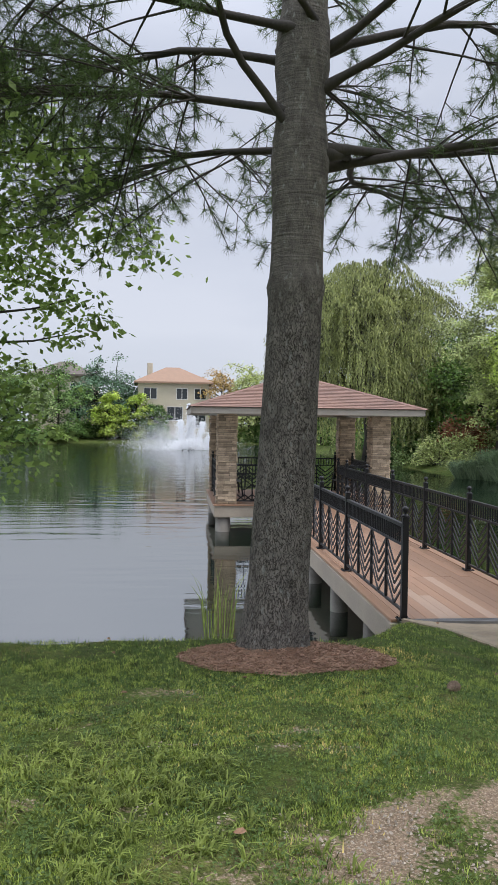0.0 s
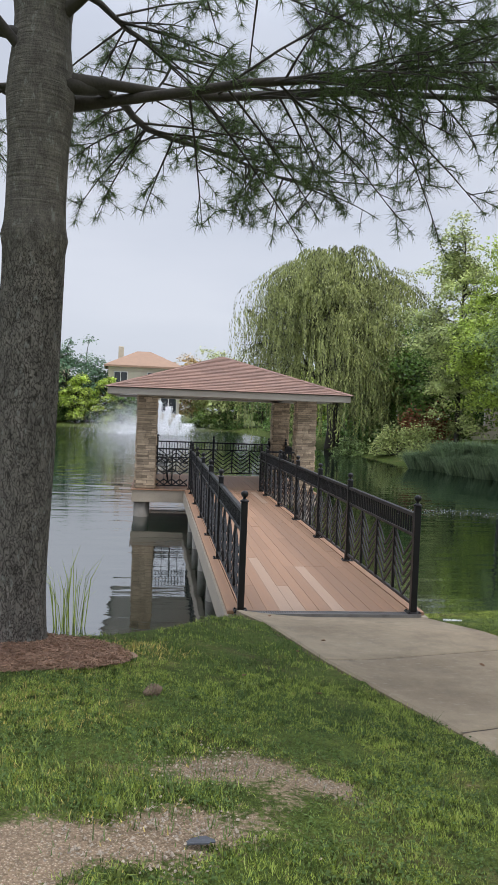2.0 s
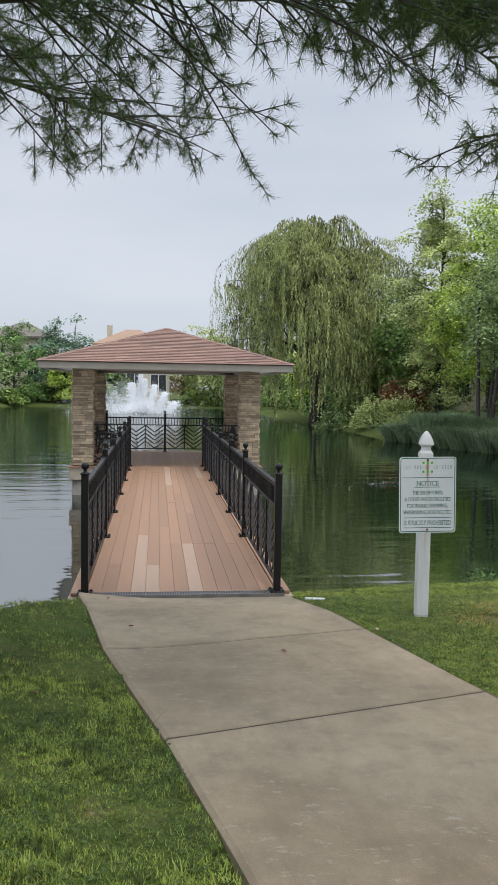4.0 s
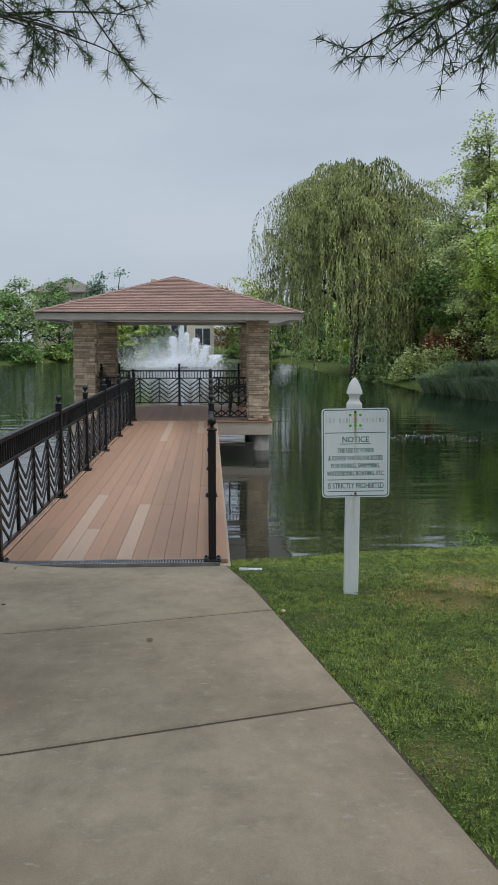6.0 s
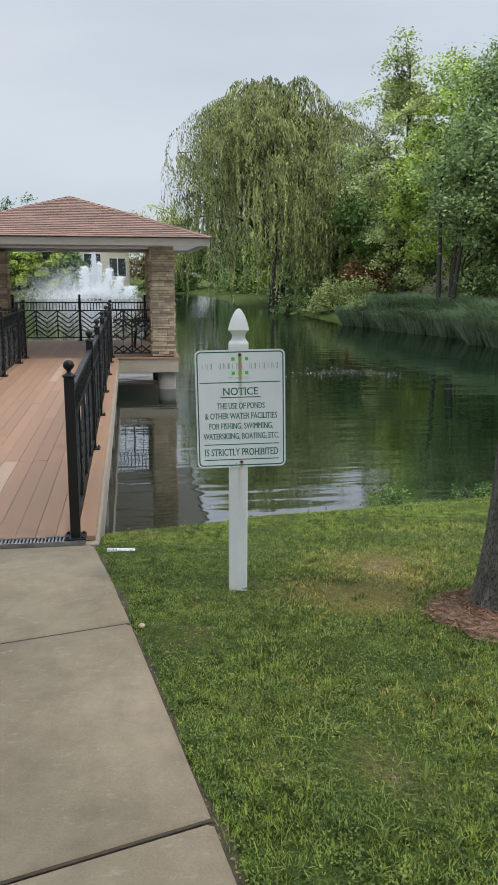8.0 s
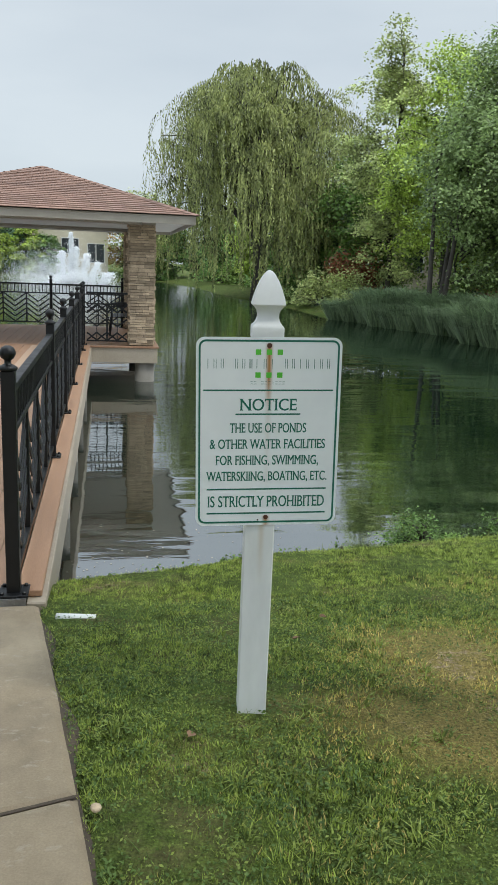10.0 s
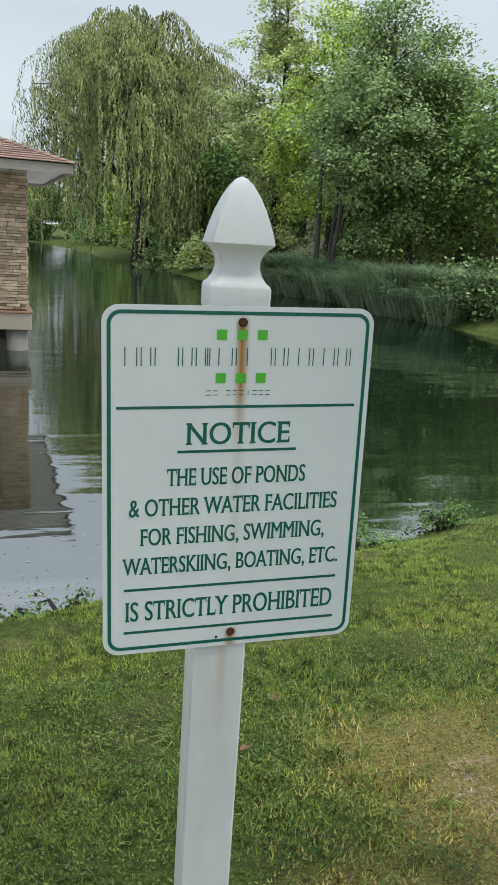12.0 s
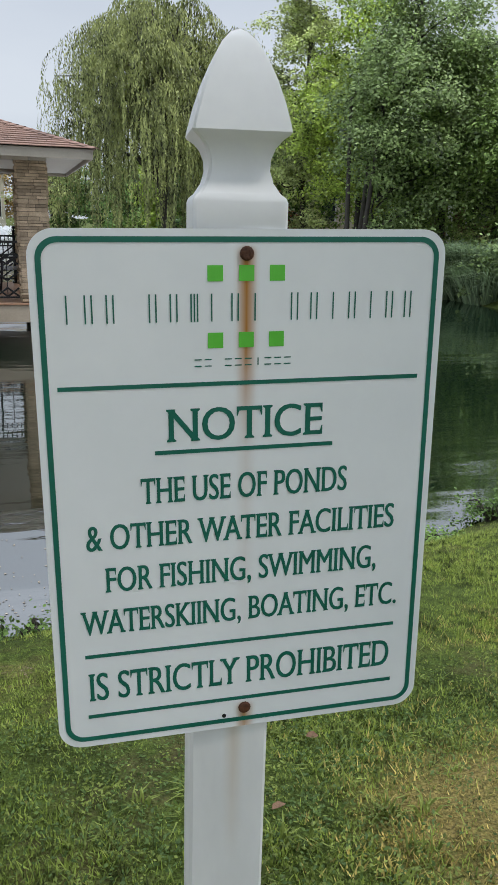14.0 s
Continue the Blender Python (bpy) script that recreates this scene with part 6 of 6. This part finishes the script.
part("coarse_tufts", fast_mesh("coarse_tufts", np.concatenate([coarse_tufts(520, 71, -1.0, 9.2, 4.0, 10.6, 0.055, 0.0028), coarse_tufts(850, 72, 0.2, 2.2, 4.1, 5.9, 0.07, 0.0036, bumps_at([(1.2, 4.6, 0.4, 1), (0.9, 4.95, 0.45, 1), (1.4, 5.0, 0.25, 1), (1.0, 5.3, 0.35, 0.8), (1.42, 4.42, 0.25, 1)])),
                                                                coarse_tufts(260, 73, 6.6, 8.4, 6.0, 10.0, 0.06, 0.003)]), 4), M_CRAB, lawn_t, "tufts of coarse bright grass", kind="stuff")
part("clover_leaves", lawn_leaves(52000, 61, 5.9, 8.8, 5.2, 10.4, 0.013), M_CRAB, lawn_t, "small flat bright leaves among the blades", kind="stuff")
part("dark_clover_leaves", lawn_leaves(64000, 62, 5.9, 8.8, 5.2, 10.4, 0.014), M_CLOVER, lawn_t, "small flat dark leaves among the blades", kind="stuff")
part("broad_leaves", lawn_leaves(42000, 63, 0.2, 4.8, 4.0, 6.6, 0.016), M_CLOVER, lawn_t, "small flat dark leaves among the blades", kind="stuff")

# fallen leaves, stones
M_DEAD = simple("dry_brown_leaf", (0.16, 0.085, 0.045), (0.33, 0.2, 0.12), 0.85, 30, 200, 0.2, per_object=0.5)
b = MB()
b.add([(-0.03, 0, 0.004), (-0.012, -0.018, 0.012), (0.014, -0.02, 0.014), (0.035, 0, 0.006), (0.014, 0.02, 0.015), (-0.012, 0.018, 0.012), (0, 0, 0.0)],
      [(0, 1, 6), (1, 2, 6), (2, 3, 6), (3, 4, 6), (4, 5, 6), (5, 0, 6)])
leaf_me = b.mesh("fallen_leaf")
leaf_me.materials.append(M_DEAD)
rl = random.Random(3)
k = 0
while k < 46:
    x, y = rl.uniform(0.2, 9.2), rl.uniform(4.2, 10.4)
    lo, hi = walk_span(np.array([y]))
    if lo[0] - 0.1 < x < hi[0] + 0.1 and rl.random() < 0.85:
        continue
    ob = part("fallen_leaf", leaf_me, None, None, at=pose(x, y, gz(x, y) + 0.022, rl.uniform(-15, 15), rl.uniform(-15, 15), rl.uniform(0, 360)) @ Matrix.Scale(rl.uniform(0.35, 0.8), 4))
    tagged(ob, "small curled brown leaf lying on the lawn", "leaf", "fallen leaves")
    k += 1
b = MB()
b.tube([(-0.12, 0, 0.02), (0.07, 0.0, 0.02)], [0.022, 0.022], 14)
tagged(part("drain_pipe", b.mesh("drain_pipe", True), M_VINYL, None, at=pose(6.17, 10.1, gz(6.17, 10.1) - 0.014, 0, 0.5, -8)), "short white plastic pipe end lying in grass", "pipe")
stone = bmesh.new()
bmesh.ops.create_icosphere(stone, subdivisions=2, radius=0.016)
for v in stone.verts:
    v.co *= 1 + 0.25 * noise.noise(v.co * 30)
    v.co.z *= 0.7
me = bpy.data.meshes.new("stone")
stone.to_mesh(me)
stone.free()
tagged(part("stone", me, M_STONE, None, at=pose(6.262, 8.4, walk_z(6.262, 8.4) + 0.012)), "small tan stone beside the walkway edge", "stone")

# pebbles in the worn patches
M_PEBBLE = simple("pale_pebbles", (0.24, 0.2, 0.15), (0.46, 0.4, 0.32), 0.85, 20, 200, 0.2, per_island=0.8)
g3 = np.random.default_rng(17)
n = 130000
px, py = g3.uniform(-0.5, 9.5, n), g3.uniform(3.6, 10, n)
keep = (worn_at(px, py) > g3.uniform(0.15, 1.1, n)) & (py < 7)
px, py = px[keep], py[keep]
n = len(px)
P = np.stack([px, py, ground_z(px, py) + 0.004], 1)
r = g3.uniform(0.0025, 0.009, n)[:, None]
ang = g3.uniform(0, 6.28, n)
u = np.stack([np.cos(ang), np.sin(ang), 0.2 * g3.normal(size=n)], 1) * r
w = np.stack([-np.sin(ang), np.cos(ang), 0.2 * g3.normal(size=n)], 1) * r * g3.uniform(0.6, 1, n)[:, None]
up = np.array([0, 0, 1]) * r * 0.8
tri = np.concatenate([np.stack([P + a_, P + b_, P + up], 1) for a_, b_ in ((u, w), (w, -u), (-u, -w), (-w, u))], 1)
pebbles = thing("pebbles", "pale pebbles and grit in worn lawn patches", "gravel", kind="stuff")
part("grit", fast_mesh("grit", tri.reshape(-1, 3), 3), M_PEBBLE, pebbles, kind="stuff")

for i, (x, y, r_, h_, m_) in enumerate([(24.0, 34.5, 1.1, 1.2, M_MAPLE), (25.6, 36.5, 1.2, 1.5, M_LIME), (27.2, 37.0, 1.4, 1.9, M_MAPLE), (28.6, 35.0, 1.5, 1.8, M_FAR), (23.5, 43.5, 1.3, 1.3, M_FAR), (26.8, 46.5, 1.6, 2.0, M_MAPLE), (29.5, 42.0, 1.8, 2.4, M_FAR), (31.0, 46.0, 1.8, 2.2, M_MAPLE), (27.8, 50.5, 1.8, 2.6, M_FAR), (24.5, 57.0, 1.8, 2.6, M_MAPLE)]):
    shrub("shrub", "garden shrub between the bank trees and the houses", on(x, y), r_, h_, 1700, 0.18, m_, 270 + i, "garden shrubs")

# bits of leaf and foam afloat by the bridge
n = 260
fx = np.concatenate([g3.normal(size=n // 2) * 0.35 + 6.45, g3.uniform(6.1, 8.2, n - n // 2)])
fy = np.concatenate([np.abs(g3.normal(size=n // 2)) * 0.35 + 12.2, g3.uniform(12.3, 13.8, n - n // 2)])
keep = (pond(fx, fy) > 0.05)
fx, fy = fx[keep], fy[keep]
n = len(fx)
aa = g3.uniform(0, 6.28, n)
rr = g3.uniform(0.004, 0.013, n)[:, None]
u = np.stack([np.cos(aa), np.sin(aa), 0 * aa], 1) * rr
w = np.stack([-np.sin(aa), np.cos(aa), 0 * aa], 1) * rr * 0.6
P = np.stack([fx, fy, np.full(n, WATER + 0.004)], 1)
flot = thing("floating_debris", "pale leaf bits floating on the pond edge", "debris", kind="stuff")
part("leaf_bits", fast_mesh("leaf_bits", np.stack([P - u, P - w, P + u, P + w], 1).reshape(-1, 3), 4), M_PEBBLE, flot, kind="stuff")

# pine cones
M_CONE = simple("brown_pine_cone", (0.13, 0.085, 0.055), (0.3, 0.21, 0.15), 0.9, 30, 200, 0.3)
cone = MB()
for i in range(11):
    t_ = i / 10
    r_ = 0.022 * math.sin(math.pi * (0.12 + 0.8 * t_))
    for j in range(8):
        a_ = 2 * math.pi * (j + 0.5 * (i % 2)) / 8
        m_ = pose(0.09 * (t_ - 0.5), r_ * 0.6 * math.cos(a_), 0.02 + r_ * 0.6 * math.sin(a_)) @ pose(0, 0, 0, math.degrees(a_), 0, 0)
        cone.add([m_ @ Vector(p) for p in ((-0.006, 0, 0), (0.004, r_ * 0.8, -0.006), (0.012, r_ * 0.95, 0), (0.004, r_ * 0.8, 0.006), (0.002, r_ * 0.5, 0))], [(0, 1, 4), (0, 4, 3), (1, 2, 4), (2, 3, 4), (1, 0, 3, 2)])
cone_me = cone.mesh("pine_cone")
for x, y, a_ in ((3.03, 6.35, 40),):
    tagged(part("pine_cone", cone_me, M_CONE, None, at=pose(x, y, gz(x, y) + 0.012, 0, 0, a_) @ Matrix.Scale(1.15, 4)), "brown open pine cone lying on the lawn", "pine cone", "pine cones")


# curved dark plastic scrap in the worn patch
M_SCRAP = simple("dark_blue_grey_plastic", (0.05, 0.055, 0.065), (0.1, 0.11, 0.13), 0.5, 12, 120, 0.15)
scrap = MB()
N = 8
rim = [(0.062 * math.cos(2 * math.pi * i / (2 * N)) * (1 + 0.1 * math.sin(3 * i)), 0.026 * math.sin(2 * math.pi * i / (2 * N)) * (1 + 0.15 * math.cos(2 * i))) for i in range(2 * N)]
scrap.add([(x, y, 0.012 + 0.012 * math.cos(x * 22)) for x, y in rim] + [(x, y, 0.006 + 0.012 * math.cos(x * 22)) for x, y in rim],
          [tuple(range(2 * N)), tuple(range(4 * N - 1, 2 * N - 1, -1))] + [(i, i + 2 * N, (i + 1) % (2 * N) + 2 * N, (i + 1) % (2 * N)) for i in range(2 * N)])
tagged(part("plastic_scrap", scrap, M_SCRAP, None, at=pose(3.19, 4.77, gz(3.19, 4.77) + 0.004, 4, 0, 6) @ Matrix.Scale(0.75, 4)), "small curved dark grey plastic scrap on worn lawn", "scrap")


# ---- iron benches in the pavilion ----
def garden_bench(at):
    """Bench along local x, facing -y: slatted seat, arched back, scrolled arms, four legs."""
    t = thing("garden_bench", "black cast-iron bench with arched slatted back under the pavilion", "bench", at, "pavilion benches")
    for i in range(5):
        b = MB()
        b.box(-0.7, 0.7, -0.36 + i * 0.085, -0.29 + i * 0.085, 0.42, 0.44, 0.004)
        part("seat_slat", b, M_BLACK, t)
    arch = [(-0.7 + 1.4 * i / 16, 0.12, 0.8 + 0.13 * math.sin(math.pi * i / 16)) for i in range(17)]
    b = MB()
    b.tube(arch, [0.02] * 17, 8)
    part("top_rail", b.mesh("top_rail", True), M_BLACK, t)
    b = MB()
    b.box(-0.7, 0.7, 0.085, 0.11, 0.5, 0.53, 0.004)
    part("lower_rail", b, M_BLACK, t)
    for i in range(13):
        x = -0.63 + 1.26 * i / 12
        b = MB()
        b.tube([(x, 0.098, 0.51), (x, 0.12, 0.8 + 0.13 * math.sin(math.pi * (x + 0.7) / 1.4))], [0.013, 0.013], 6)
        part("back_bar", b, M_BLACK, t)
    for x in (-0.7, 0.7):
        b = MB()
        b.tube([(x, 0.11, 0.68), (x, -0.1, 0.69), (x, -0.32, 0.67), (x, -0.39, 0.62), (x, -0.35, 0.58)], [0.02] * 5, 8)
        part("arm", b.mesh("arm", True), M_BLACK, t)
        for pts in ([(x, -0.34, 0.66), (x, -0.33, 0.43), (x, -0.38, 0.0)], [(x, 0.12, 0.82), (x, 0.07, 0.43), (x, 0.15, 0.0)]):
            b = MB()
            b.tube(pts, [0.02, 0.024, 0.026], 8)
            part("leg", b.mesh("leg", True), M_BLACK, t)


garden_bench(pose(GX - 1.85, GY + 0.5, DECK + 0.006, 0, 0, 90))
garden_bench(pose(GX + 1.85, GY + 0.5, DECK + 0.006, 0, 0, -90))
